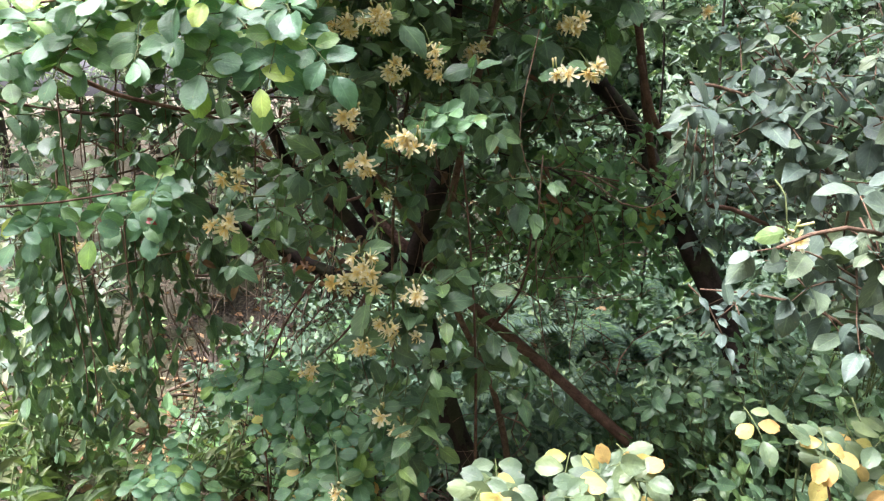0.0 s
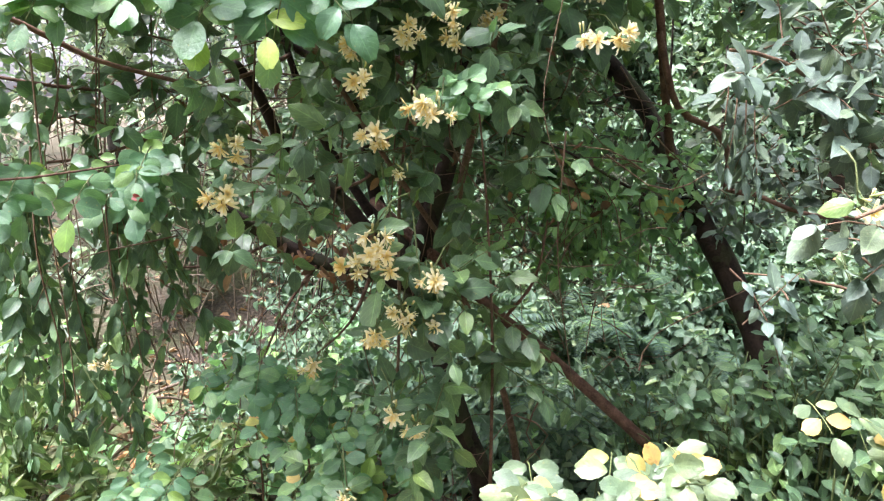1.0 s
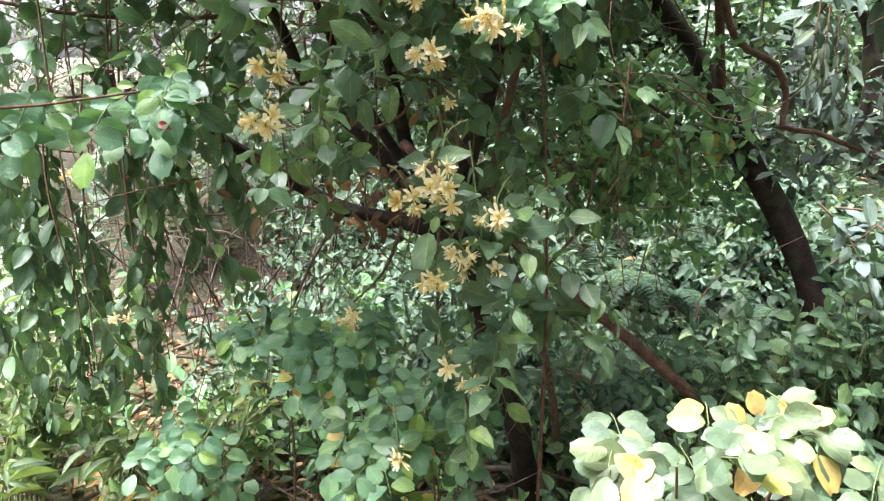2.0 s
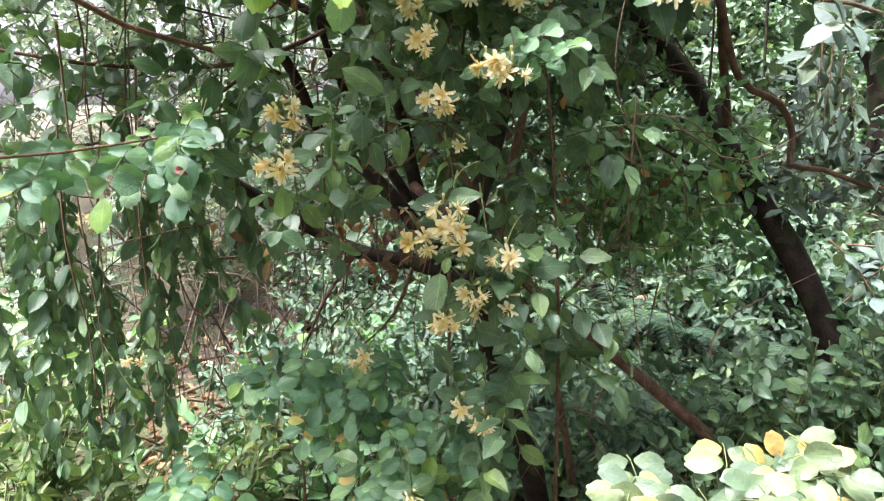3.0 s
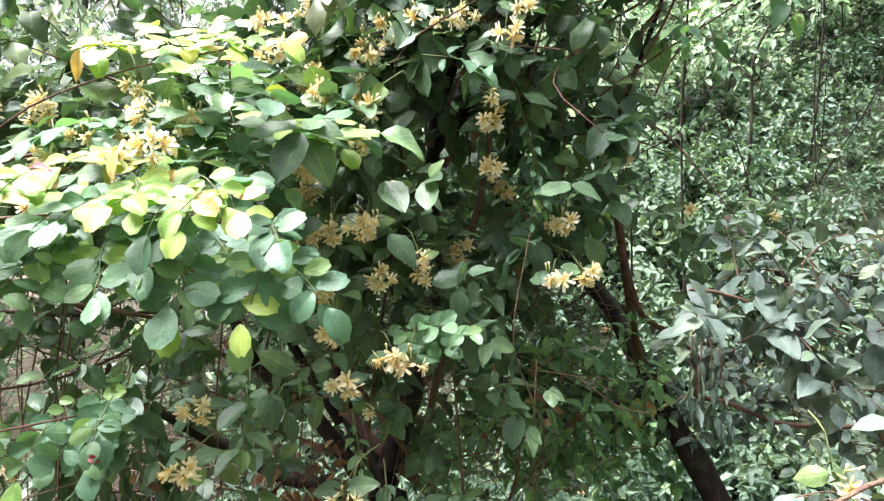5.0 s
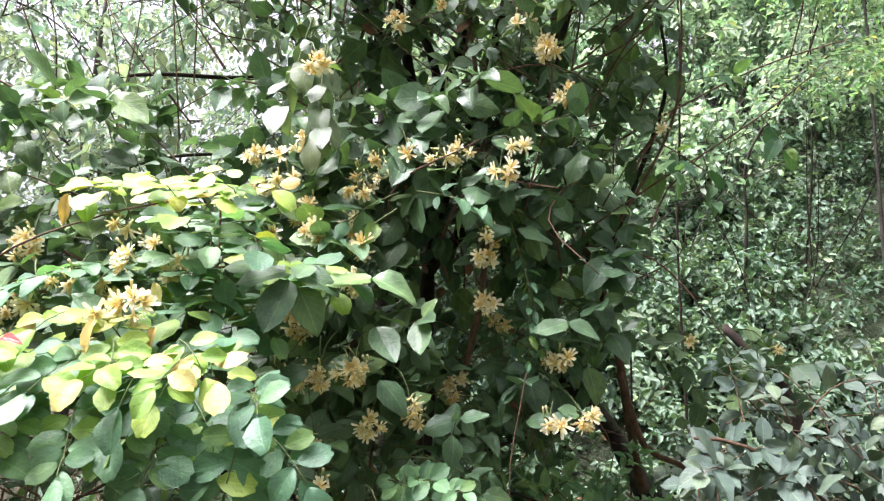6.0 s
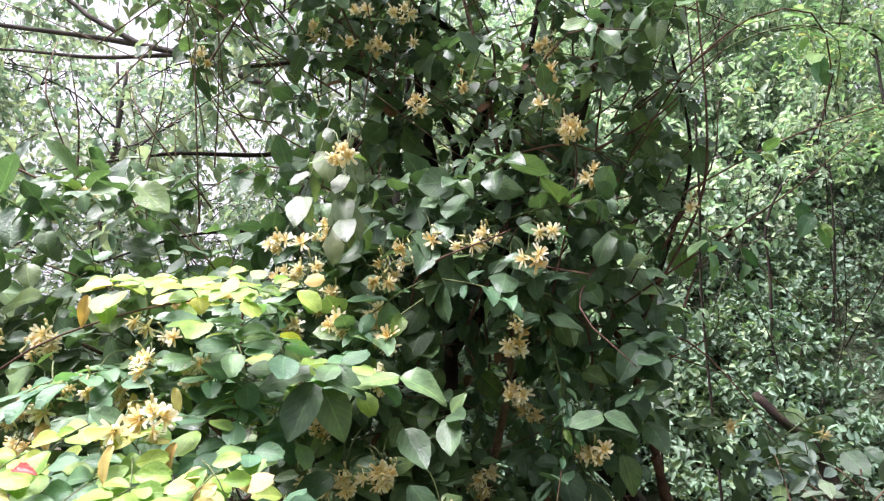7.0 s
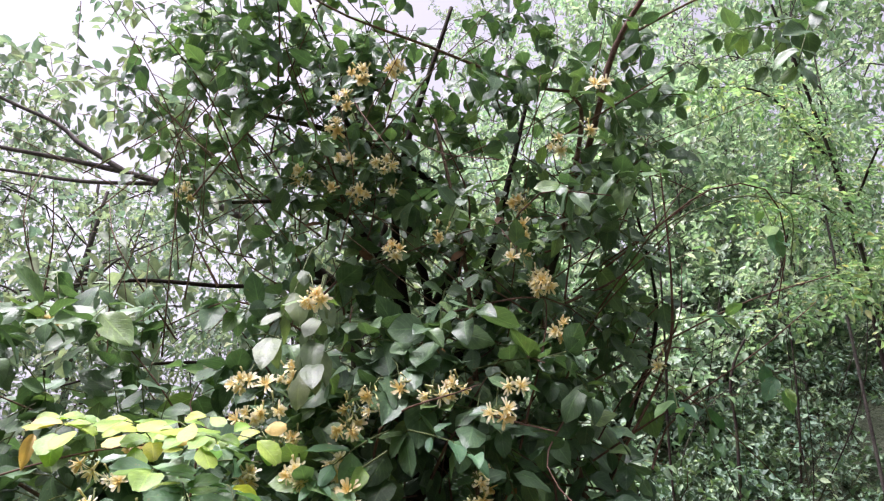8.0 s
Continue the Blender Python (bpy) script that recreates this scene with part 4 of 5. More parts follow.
    broad_left = (((-0.205, 1.38, 1.83), (-0.9, -0.2, -0.25), (0.0, -0.55, 0.9), 0.105), ((-0.20, 1.38, 1.83), (0.8, -0.2, -0.3), (0.1, -0.6, 0.85), 0.10), ((-0.06, 1.41, 1.82), (-0.75, -0.3, -0.1), (0.0, -0.5, 0.9), 0.10),
                             ((-0.06, 1.41, 1.82), (0.9, -0.1, -0.25), (0.0, -0.6, 0.8), 0.10), ((-0.205, 1.37, 1.81), (-0.25, -0.3, -0.9), (-0.2, -0.9, 0.35), 0.11), ((-0.19, 1.38, 1.80), (0.45, -0.2, -0.85), (0.2, -0.9, 0.4), 0.10),
                             ((-0.05, 1.43, 1.73), (0.3, -0.3, -0.5), (0.0, -0.8, 0.6), 0.09), ((-0.17, 1.41, 1.65), (-0.6, -0.3, -0.3), (0.0, -0.7, 0.7), 0.085), ((-0.04, 1.46, 1.63), (0.5, -0.3, -0.4), (0.1, -0.7, 0.7), 0.085))
    broad_right = (((0.235, 1.64, 1.95), (-0.9, -0.1, -0.2), (0.0, -0.6, 0.8), 0.075), ((0.25, 1.64, 1.96), (0.9, -0.2, -0.05), (0.0, -0.6, 0.8), 0.085), ((0.47, 1.70, 1.90), (-0.5, -0.3, -0.6), (-0.1, -0.8, 0.5), 0.10),
                             ((0.48, 1.70, 1.91), (0.9, -0.1, -0.1), (0.1, -0.6, 0.8), 0.10), ((0.47, 1.70, 1.90), (0.6, -0.3, -0.8), (0.1, -0.9, 0.4), 0.085), ((0.36, 1.62, 1.75), (-0.7, -0.2, -0.2), (0.0, -0.6, 0.8), 0.085), ((0.36, 1.62, 1.75), (0.8, -0.2, -0.3), (0.0, -0.6, 0.8), 0.08))
    for at, way, face, k in broad_left + broad_right:
        leaves.put(at, way, face, k, k * 0.66)
    # thin hanging sprigs with small leaves
    for q, k in (((0.24, 1.68, 1.98), 0.30), ((0.26, 1.66, 1.90), 0.24), ((0.24, 1.78, 1.78), 0.20), ((-0.11, 1.45, 1.28), 0.20)):
        shoot(twigs, fresh, q, (0.25, -0.15, -0.9), k, 0.4, 0.028, 0.036, 0.5, hang=0.3, messy=0.4)
    # curtains of long drooping leaves
    for x, y, top, bottom, n in ((-1.00, 1.76, 1.22, 0.42, 6), (-0.96, 1.80, 0.95, 0.45, 3), (-0.75, 1.78, 1.20, 0.62, 6), (-0.86, 1.74, 0.80, 0.48, 3), (-1.24, 1.74, 1.15, 0.35, 4), (-1.14, 1.84, 1.20, 0.85, 3), (-0.62, 1.74, 1.20, 0.92, 3), (-0.88, 1.80, 1.22, 0.95, 3)):
        for _ in range(n):
            p = np.array((x, y, top)) + jitter(0.024)
            shoot(twigs, droop, p, (R.gauss(0, 0.06), R.gauss(0, 0.06), -1), (top - bottom) * R.uniform(0.75, 1.05), 0.3, 0.036, 0.062, 0.50, hang=1.0, spread=0.75, face=(0.2, -0.8, 0.25), messy=0.55)
    groups = ((FLOWERS_LOW, 0.08), (FLOWERS_MID, 0.1), (FLOWERS_FRONT, 0.18), (FLOWERS_DOME, 0.1), (FLOWERS_TOP, 0.2), (FLOWERS_LEFT, 0.0))
    for points, old in groups:
        for place in points:
            p = np.array(place)
            at = tuple(p + unit(np.array((0.0, 0.15, 1.65)) - p) * (0.02 if points in (FLOWERS_LOW, FLOWERS_MID, FLOWERS_LEFT) else 0.07))
            flower_cluster(t, at, 1 if at[0] > 0.6 else R.choice((1, 2, 3, 3, 4)), old)
            # the leafy shoot that bears the cluster
            p = np.array(at)
            start = p + np.array((R.uniform(-0.06, 0.06), R.uniform(0.06, 0.14), R.uniform(0.03, 0.09)))
            tube(twigs, smooth_line([start, 0.5 * (start + p) + np.array((0, 0, 0.02)), p + np.array((0, 0.025, 0.008))], 0.03), 0.002, 0.0014, 4)
            for s in (1, -1):
                d = np.array((s, R.uniform(-0.1, 0.5), R.uniform(-0.3, 0.5)))
                leaves.put(p + np.array((0, 0.03, 0.0)), d, np.array((0.1 * s, -0.6, 0.8)) + jitter(0.3), R.uniform(0.045, 0.07), R.uniform(0.028, 0.042))
    tagged(part("twig", twigs.mesh("twig"), M_SHOOT, t), kind="stuff")
    leaves_on(t, leaves, M_VINE, 300)
    leaves_on(t, droop, M_VINE, 0, rest="drooping_foliage")
    withered = Leaves(VINE_BLADES)
    for c, r, n in (((-0.30, 2.0, 0.98), (0.16, 0.10, 0.10), 60), ((-0.15, 1.9, 1.45), (0.5, 0.2, 0.35), 40), ((-0.7, 1.85, 1.15), (0.4, 0.2, 0.3), 30), ((0.15, 1.85, 2.0), (0.4, 0.2, 0.35), 22), ((0.0, 1.9, 2.7), (0.4, 0.2, 0.3), 14), ((0.35, 2.0, 1.15), (0.2, 0.1, 0.2), 16)):
        for _ in range(n):
            p = np.array(c) + in_ball() * np.array(r)
            withered.put(p, (R.gauss(0, 0.6), R.gauss(0, 0.5), -0.6), (R.gauss(0, 0.6), -0.8, R.gauss(0.2, 0.5)), R.uniform(0.025, 0.055), R.uniform(0.012, 0.026))
    leaves_on(t, withered, M_WITHERED, 60, "withered_leaf", "withered_foliage")
    leaves_on(t, large, M_PALE, 60)
    leaves_on(t, fresh, M_LOCUST, 150)


# ---------------------------------------------------------------- feathered locust bushes
def locust_bush(name, base, label, stems, fronds, mats, singles, size=0.045, yellow_share=0.0):
    """stems: lines of points; fronds: centre, radii, count, direction, face."""
    t = thing(name, base, label, "bush", "locust bushes")
    for pts, r0, r1 in stems:
        branch("stem", pts, r0, r1, M_REDBARK, t, sides=6)
    twigs, a, b = Mass(), Leaves(ROUND_BLADES), Leaves(ROUND_BLADES)
    for c, r, n, way, up, pairs in fronds:
        for _ in range(n):
            q = np.array(c) + in_ball() * np.array(r)
            d = unit(np.array(way) + jitter(0.22))
            k = size * R.uniform(0.85, 1.15)
            compound(twigs, a, q - d * 0.08, d, k * (pairs * 0.56 + 0.6), k, pairs, up, yellow=b, share=yellow_share)
    tagged(part("leaf_stalk", twigs.mesh("leaf_stalk"), M_SHOOT, t), kind="stuff")
    leaves_on(t, a, mats[0], singles, "leaflet")
    leaves_on(t, b, mats[1], min(80, singles), "leaflet", "yellowed_foliage")


def build_locusts():
    flat, tilted, facing = (0.0, -0.30, 1.0), (0.0, -0.75, 0.8), (0.0, -1.0, 0.45)
    # drooping fronds that show their faces, the tier above them, level fronds higher up
    drooping = [
                 ((-0.23, 1.12, 1.535), (0.015, 0.02, 0.010), 2, (0.05, -0.45, -0.6), facing, 3), ((-0.15, 1.14, 1.555), (0.015, 0.02, 0.010), 2, (0.6, -0.45, -0.35), facing, 3),
                 ((-0.34, 1.12, 1.550), (0.02, 0.02, 0.012), 2, (-0.1, -0.5, -0.5), facing, 3), ((-0.45, 1.11, 1.560), (0.02, 0.03, 0.015), 2, (0.15, -0.6, -0.4), facing, 3),
                 ((-0.56, 1.12, 1.560), (0.03, 0.03, 0.02), 2, (-0.2, -0.6, -0.4), tilted, 4), ((-0.67, 1.12, 1.540), (0.03, 0.03, 0.02), 2, (-0.5, -0.6, -0.3), tilted, 4),
                 ]
    tier = [
                 ((-0.26, 1.20, 1.605), (0.05, 0.05, 0.015), 4, (0.4, -0.7, -0.1), tilted, 4), ((-0.42, 1.19, 1.610), (0.06, 0.05, 0.015), 4, (0.1, -0.8, -0.1), tilted, 4),
                 ((-0.58, 1.20, 1.610), (0.07, 0.06, 0.02), 4, (-0.2, -0.8, -0.1), tilted, 4), ((-0.76, 1.24, 1.580), (0.10, 0.08, 0.03), 6, (-0.2, -0.8, 0.0), tilted, 4), ((-0.95, 1.35, 1.55), (0.12, 0.12, 0.04), 6, (-0.2, -0.9, 0.0), tilted, 3),
                 ((-0.20, 1.15, 1.63), (0.03, 0.03, 0.01), 2, (0.6, -0.7, -0.1), tilted, 3), ((-0.36, 1.13, 1.645), (0.04, 0.03, 0.01), 2, (0.1, -0.8, -0.1), tilted, 3), ((-0.50, 1.14, 1.66), (0.06, 0.04, 0.015), 3, (-0.2, -0.8, -0.05), tilted, 3),
                 ((-0.40, 1.28, 1.690), (0.20, 0.08, 0.025), 7, (0.2, -0.9, 0.0), tilted, 4),
                 ]
    level = [
                 ((-0.20, 1.46, 1.835), (0.08, 0.04, 0.02), 4, (0.8, -0.5, 0.0), flat, 4), ((-0.38, 1.44, 1.845), (0.08, 0.05, 0.025), 5, (0.3, -0.8, 0.05), flat, 4), ((-0.54, 1.43, 1.835), (0.08, 0.05, 0.025), 5, (-0.2, -0.8, 0.0), flat, 4),
                 ((-0.68, 1.44, 1.815), (0.08, 0.05, 0.03), 4, (-0.5, -0.7, 0.0), flat, 4), ((-0.34, 1.42, 1.775), (0.16, 0.06, 0.03), 7, (0.2, -0.8, -0.1), flat, 4), ((-0.36, 1.36, 1.90), (0.10, 0.05, 0.02), 3, (0.3, -0.8, 0.05), flat, 4),
                 ((-0.66, 1.42, 1.24), (0.16, 0.08, 0.05), 8, (0.2, -0.8, -0.3), facing, 3), ((-0.86, 1.40, 1.22), (0.10, 0.08, 0.05), 4, (-0.1, -0.8, -0.3), facing, 3)]
    locust_bush("locust_bush", on_ground(-1.05, 1.30), "locust bush with round feathered green leaflets",
                [([on_ground(-1.05, 1.30), (-1.08, 1.33, 0.8), (-1.02, 1.37, 1.5), (-0.90, 1.42, 1.56), (-0.82, 1.46, 1.54), (-0.73, 1.55, 1.48), (-0.59, 1.64, 1.44), (-0.48, 1.74, 1.40)], 0.012, 0.005),
                 ([(-1.03, 1.36, 1.40), (-0.85, 1.24, 1.50), (-0.6, 1.18, 1.55), (-0.35, 1.17, 1.56), (-0.24, 1.17, 1.54)], 0.0045, 0.002),
                 ([(-1.02, 1.37, 1.5), (-0.85, 1.42, 1.72), (-0.60, 1.46, 1.80), (-0.35, 1.47, 1.84), (-0.18, 1.48, 1.84)], 0.005, 0.002),
                 ([(-0.38, 1.47, 1.62), (-0.37, 1.47, 1.74), (-0.36, 1.46, 1.90), (-0.36, 1.44, 1.98)], 0.0035, 0.002),
                 ([(-1.05, 1.34, 1.1), (-0.95, 1.36, 1.22), (-0.78, 1.38, 1.245), (-0.62, 1.44, 1.27)], 0.004, 0.002)],
                drooping + tier + level,
                (M_LOCUST, M_LIME), 300, 0.053, 0.08)
    upper = [((-0.56, 1.41, 1.99), (0.04, 0.03, 0.012), 3, (0.1, -0.7, 0.05), (0, -0.6, 0.9), 2), ((-0.45, 1.37, 1.98), (0.05, 0.03, 0.012), 3, (0.3, -0.7, 0.0), (0, -0.6, 0.9), 3), ((-0.345, 1.33, 1.97), (0.03, 0.03, 0.01), 2, (0.6, -0.6, 0.0), flat, 3),
                 ((-0.31, 1.24, 2.00), (0.02, 0.02, 0.012), 2, (0.0, -0.7, 0.15), (0, -0.9, 0.7), 1), ((-0.21, 1.30, 1.99), (0.02, 0.02, 0.01), 2, (0.5, -0.5, 0.1), (0, -0.7, 0.8), 1)]
    lower = [((-0.255, 1.11, 1.675), (0.015, 0.02, 0.008), 2, (0.3, -0.8, -0.05), (0, -0.6, 0.9), 2), ((-0.33, 1.09, 1.660), (0.03, 0.03, 0.012), 2, (0.0, -0.8, -0.1), (0, -0.7, 0.8), 3),
                 ((-0.44, 1.11, 1.690), (0.05, 0.04, 0.02), 2, (-0.1, -0.8, -0.05), (0, -0.7, 0.8), 3), ((-0.58, 1.13, 1.685), (0.06, 0.05, 0.02), 3, (-0.2, -0.8, -0.05), (0, -0.7, 0.8), 3), ((-0.72, 1.18, 1.66), (0.06, 0.05, 0.02), 2, (-0.5, -0.7, -0.1), (0, -0.7, 0.8), 3),
                 ((-0.50, 1.20, 1.745), (0.10, 0.05, 0.02), 3, (0.0, -0.8, 0.05), (0, -0.6, 0.9), 3), ((-0.17, 1.45, 1.83), (0.03, 0.02, 0.01), 1, (0.7, -0.6, -0.1), flat, 3)]
    locust_bush("locust_bush", on_ground(-1.15, 1.42), "young locust shoots with bright lime-yellow leaflets",
                [([on_ground(-1.15, 1.42), (-1.10, 1.40, 0.9), (-0.95, 1.44, 1.6), (-0.80, 1.46, 1.83), (-0.58, 1.44, 1.93), (-0.32, 1.36, 1.965)], 0.0045, 0.0015),
                 ([(-0.95, 1.42, 1.6), (-0.75, 1.26, 1.63), (-0.5, 1.19, 1.645), (-0.30, 1.17, 1.645)], 0.003, 0.0015)],
                upper + lower,
                (M_LIME, M_YELLOWED), 220, 0.050, 0.12)
    locust_bush("locust_bush", on_ground(0.35, 1.15), "low pale green locust sprout with some yellowed leaflets",
                [([on_ground(0.35, 1.15), (0.30, 1.14, 0.4), (0.28, 1.12, 0.66), (0.26, 1.09, 0.76)], 0.006, 0.002), ([(0.30, 1.14, 0.4), (0.42, 1.12, 0.66), (0.42, 1.10, 0.75)], 0.005, 0.002), ([(0.30, 1.14, 0.4), (0.20, 1.05, 0.66), (0.15, 1.02, 0.76)], 0.005, 0.002)],
                [((0.26, 1.04, 0.835), (0.14, 0.07, 0.035), 9, (0.0, -0.5, 0.35), (0, -0.8, 0.8), 2), ((0.42, 1.07, 0.86), (0.09, 0.06, 0.03), 5, (0.4, -0.5, 0.35), (0, -0.8, 0.8), 2), ((0.12, 1.00, 0.83), (0.03, 0.03, 0.04), 3, (-0.4, -0.5, 0.3), (0, -0.8, 0.8), 2),
                 ((0.35, 1.10, 0.70), (0.22, 0.12, 0.08), 7, (0.0, -0.6, 0.2), (0, -0.6, 0.9), 3)],
                (M_PALE, M_YELLOWED), 200, 0.050, 0.14)
    locust_bush("locust_bush", on_ground(0.85, 1.08), "low locust sprout with pale and yellowed leaflets",
                [([on_ground(0.85, 1.08), (0.80, 1.05, 0.5), (0.75, 1.03, 0.78), (0.71, 1.01, 0.88)], 0.006, 0.002)],
                [((0.68, 1.0, 0.95), (0.10, 0.07, 0.05), 4, (-0.3, -0.6, 0.2), (0, -0.6, 0.9), 2), ((0.80, 1.05, 0.85), (0.14, 0.1, 0.1), 4, (0.0, -0.6, 0.1), (0, -0.6, 0.9), 3)],
                (M_PALE, M_YELLOWED), 100, 0.046, 0.25)
    for x, y, h in ((-0.34, 1.70, 0.74), (-0.12, 1.55, 0.66), (-0.50, 1.80, 0.72), (-0.22, 1.45, 0.58), (-0.66, 1.62, 0.50)):
        g = on_ground(x, y)
        locust_bush("locust_seedling", g, "low locust seedling with teal-green feathered leaves in the shade",
                    [([g, (x + 0.02, y, 0.5 * (g[2] + h)), (x, y - 0.03, h - 0.06)], 0.005, 0.002)],
                    [((x, y - 0.05, h - 0.04), (0.13, 0.08, 0.05), 10, (0.1, -0.8, -0.2), (0, -0.7, 0.8), 3), ((x, y - 0.03, h - 0.16), (0.12, 0.08, 0.06), 5, (0.0, -0.8, -0.1), (0, -0.7, 0.8), 3)],
                    (M_LOCUST, M_YELLOWED), 30, 0.048, 0.03)
    locust_bush("locust_bush", on_ground(0.15, 1.62), "small bright green locust sapling among the vine",
                [([on_ground(0.15, 1.62), (0.14, 1.60, 0.8), (0.10, 1.55, 1.3), (0.07, 1.52, 1.46)], 0.006, 0.002)],
                [((0.06, 1.48, 1.44), (0.08, 0.03, 0.04), 6, (0.2, -0.5, 0.1), (0, -0.8, 0.7), 4)],
                (M_SHADE, M_LOCUST), 80, 0.036, 0.3)


# ---------------------------------------------------------------- broad silvery shrub
def build_silver_shrub():
    base = on_ground(1.30, 1.45)
    t = thing("silvery_shrub", base, "shrub with broad pale silvery-green leaves on thin brown twigs", "shrub")
    branch("stem", [base, (1.25, 1.47, 0.6), (1.1, 1.55, 1.1), (0.90, 1.57, 1.38), (0.72, 1.55, 1.50), (0.60, 1.53, 1.52)], 0.012, 0.004, M_TWIG, t)
    branch("stem", [(1.22, 1.48, 0.7), (1.10, 1.25, 1.05), (0.90, 1.12, 1.22), (0.72, 1.06, 1.28), (0.60, 1.03, 1.25)], 0.009, 0.003, M_TWIG, t)
    branch("stem", [(1.18, 1.5, 0.8), (0.95, 1.45, 1.0), (0.78, 1.42, 1.06), (0.62, 1.40, 1.08)], 0.006, 0.002, M_TWIG, t)
    branch("stem", [(1.1, 1.55, 1.1), (1.15, 1.55, 1.45), (1.05, 1.6, 1.62)], 0.007, 0.003, M_TWIG, t)
    twigs, leaves, big = Mass(), Leaves(VINE_BLADES), Leaves(VINE_BLADES)
    for c, r, n in (((0.74, 1.55, 1.47), (0.12, 0.08, 0.05), 6), ((0.97, 1.58, 1.44), (0.18, 0.12, 0.10), 13), ((1.15, 1.55, 1.35), (0.2, 0.16, 0.22), 16), ((0.80, 1.12, 1.20), (0.10, 0.08, 0.12), 14), ((0.95, 1.18, 1.20), (0.16, 0.14, 0.18), 18)):
        clump(twigs, big, c, r, n, (0.10, 0.2), 0.6, spacing=0.045, size=0.074 if c[1] > 1.3 else 0.062, width=0.62, messy=0.4)
    for c, r, n in (((0.66, 1.40, 1.06), (0.07, 0.05, 0.03), 3), ((0.95, 1.6, 1.58), (0.28, 0.16, 0.08), 26), ((0.95, 1.5, 1.10), (0.2, 0.14, 0.12), 5)):
        clump(twigs, leaves, c, r, n, (0.1, 0.22), 0.4, spacing=0.03, size=0.045, width=0.5, messy=0.3)
    # withered hanging spray
    for i in range(4):
        shoot(twigs, leaves, (0.60 + 0.02 * i, 1.52, 1.46 - 0.02 * i), (0.05, -0.1, -1), 0.16, 0.5, 0.03, 0.05, 0.35, hang=1.2, face=(0.2, -1, 0.2))
    tagged(part("twig", twigs.mesh("twig"), M_TWIG, t), kind="stuff")
    leaves_on(t, big, M_SILVER, 220)
    leaves_on(t, leaves, M_SILVER, 120, rest="small_foliage")


# ---------------------------------------------------------------- low plants
def leafy_plant(base, height, spread, shoots, size, width, mat, label, singles=0, blades=FAR_BLADES, group="understory plants", name="understory_plant"):
    t = thing(name, base, label, "plant", group)
    twigs, leaves = Mass(), Leaves(blades)
    b = np.array(base)
    for _ in range(shoots):
        a, lean = R.uniform(0, 6.28), R.uniform(0.05, 1.0) * spread
        tip = b + np.array((math.cos(a) * lean, math.sin(a) * lean, height * R.uniform(0.55, 1.0)))
        mid = 0.5 * (b + tip) + np.array((0, 0, height * 0.18))
        line = smooth_line([b + jitter(0.02) * (1, 1, 0), mid, tip], 0.06)
        tube(twigs, line, 0.004, 0.002, 4)
        k = int(len(line) * 0.3)
        shoot(twigs, leaves, line[k], line[-1] - line[k], np.linalg.norm(line[-1] - line[k]) * 1.1, 0.4, 0.05, size, width, face=(0, -0.4, 0.9), hang=0.25, messy=0.35)
    tagged(part("stem", twigs.mesh("stem"), M_SHOOT, t), kind="stuff")
    leaves_on(t, leaves, mat, singles)
    return t


def fern(base, fronds, length, label="green fern with arching feathery fronds"):
    t = thing("fern", base, label, "fern", "ferns")
    b = np.array(base)
    for i in range(fronds):
        a = 6.28 * i / fronds + R.uniform(-0.3, 0.3)
        d = np.array((math.cos(a), math.sin(a), 0))
        k = length * R.uniform(0.7, 1.1)
        line = smooth_line([b, b + d * k * 0.3 + np.array((0, 0, k * 0.55)), b + d * k * 0.75 + np.array((0, 0, k * 0.6)), b + d * k + np.array((0, 0, k * 0.35))], k / 30)
        m, lv = Mass(), Leaves(FERN_BLADES)
        tube(m, line, 0.0025, 0.001, 4)
        side = unit(np.cross(d, (0, 0, 1)))
        n = len(line)
        for j in range(4, n - 1):
            f = j / n
            w = k * 0.17 * math.sin(math.pi * min(1, f * 0.95 + 0.05)) ** 0.7
            up = unit(np.cross(side, line[j + 1] - line[j - 1]))
            for s in (1, -1):
                for q in (0.0, 0.5):
                    lv.put(line[j] + q * (line[j + 1] - line[j]), side * s + d * 0.35 + jitter(0.08), up + jitter(0.15), w, w * 0.15)
        lv.joined(m)
        part("frond", m.mesh("frond"), M_FERN, t)


def dead_branch(points, r0, twiglets=5):
    t = thing("fallen_branch", points[0], "dry fallen branch, grey-brown, lying in the undergrowth", "branch", "fallen branches")
    m = Mass()
    line = smooth_line(points, 0.05)
    tube(m, line, r0, r0 * 0.4, 6, 0.2)
    for _ in range(twiglets):
        i = R.randrange(len(line) // 4, len(line))
        d = unit(jitter(1.0) + np.array((0, 0, 0.3)))
        tube(m, np.array([line[i], line[i] + d * 0.08, line[i] + unit(d + jitter(0.3)) * R.uniform(0.12, 0.25)]), r0 * 0.35, r0 * 0.15, 4)
    part("wood", m.mesh("wood"), M_DEAD, t)


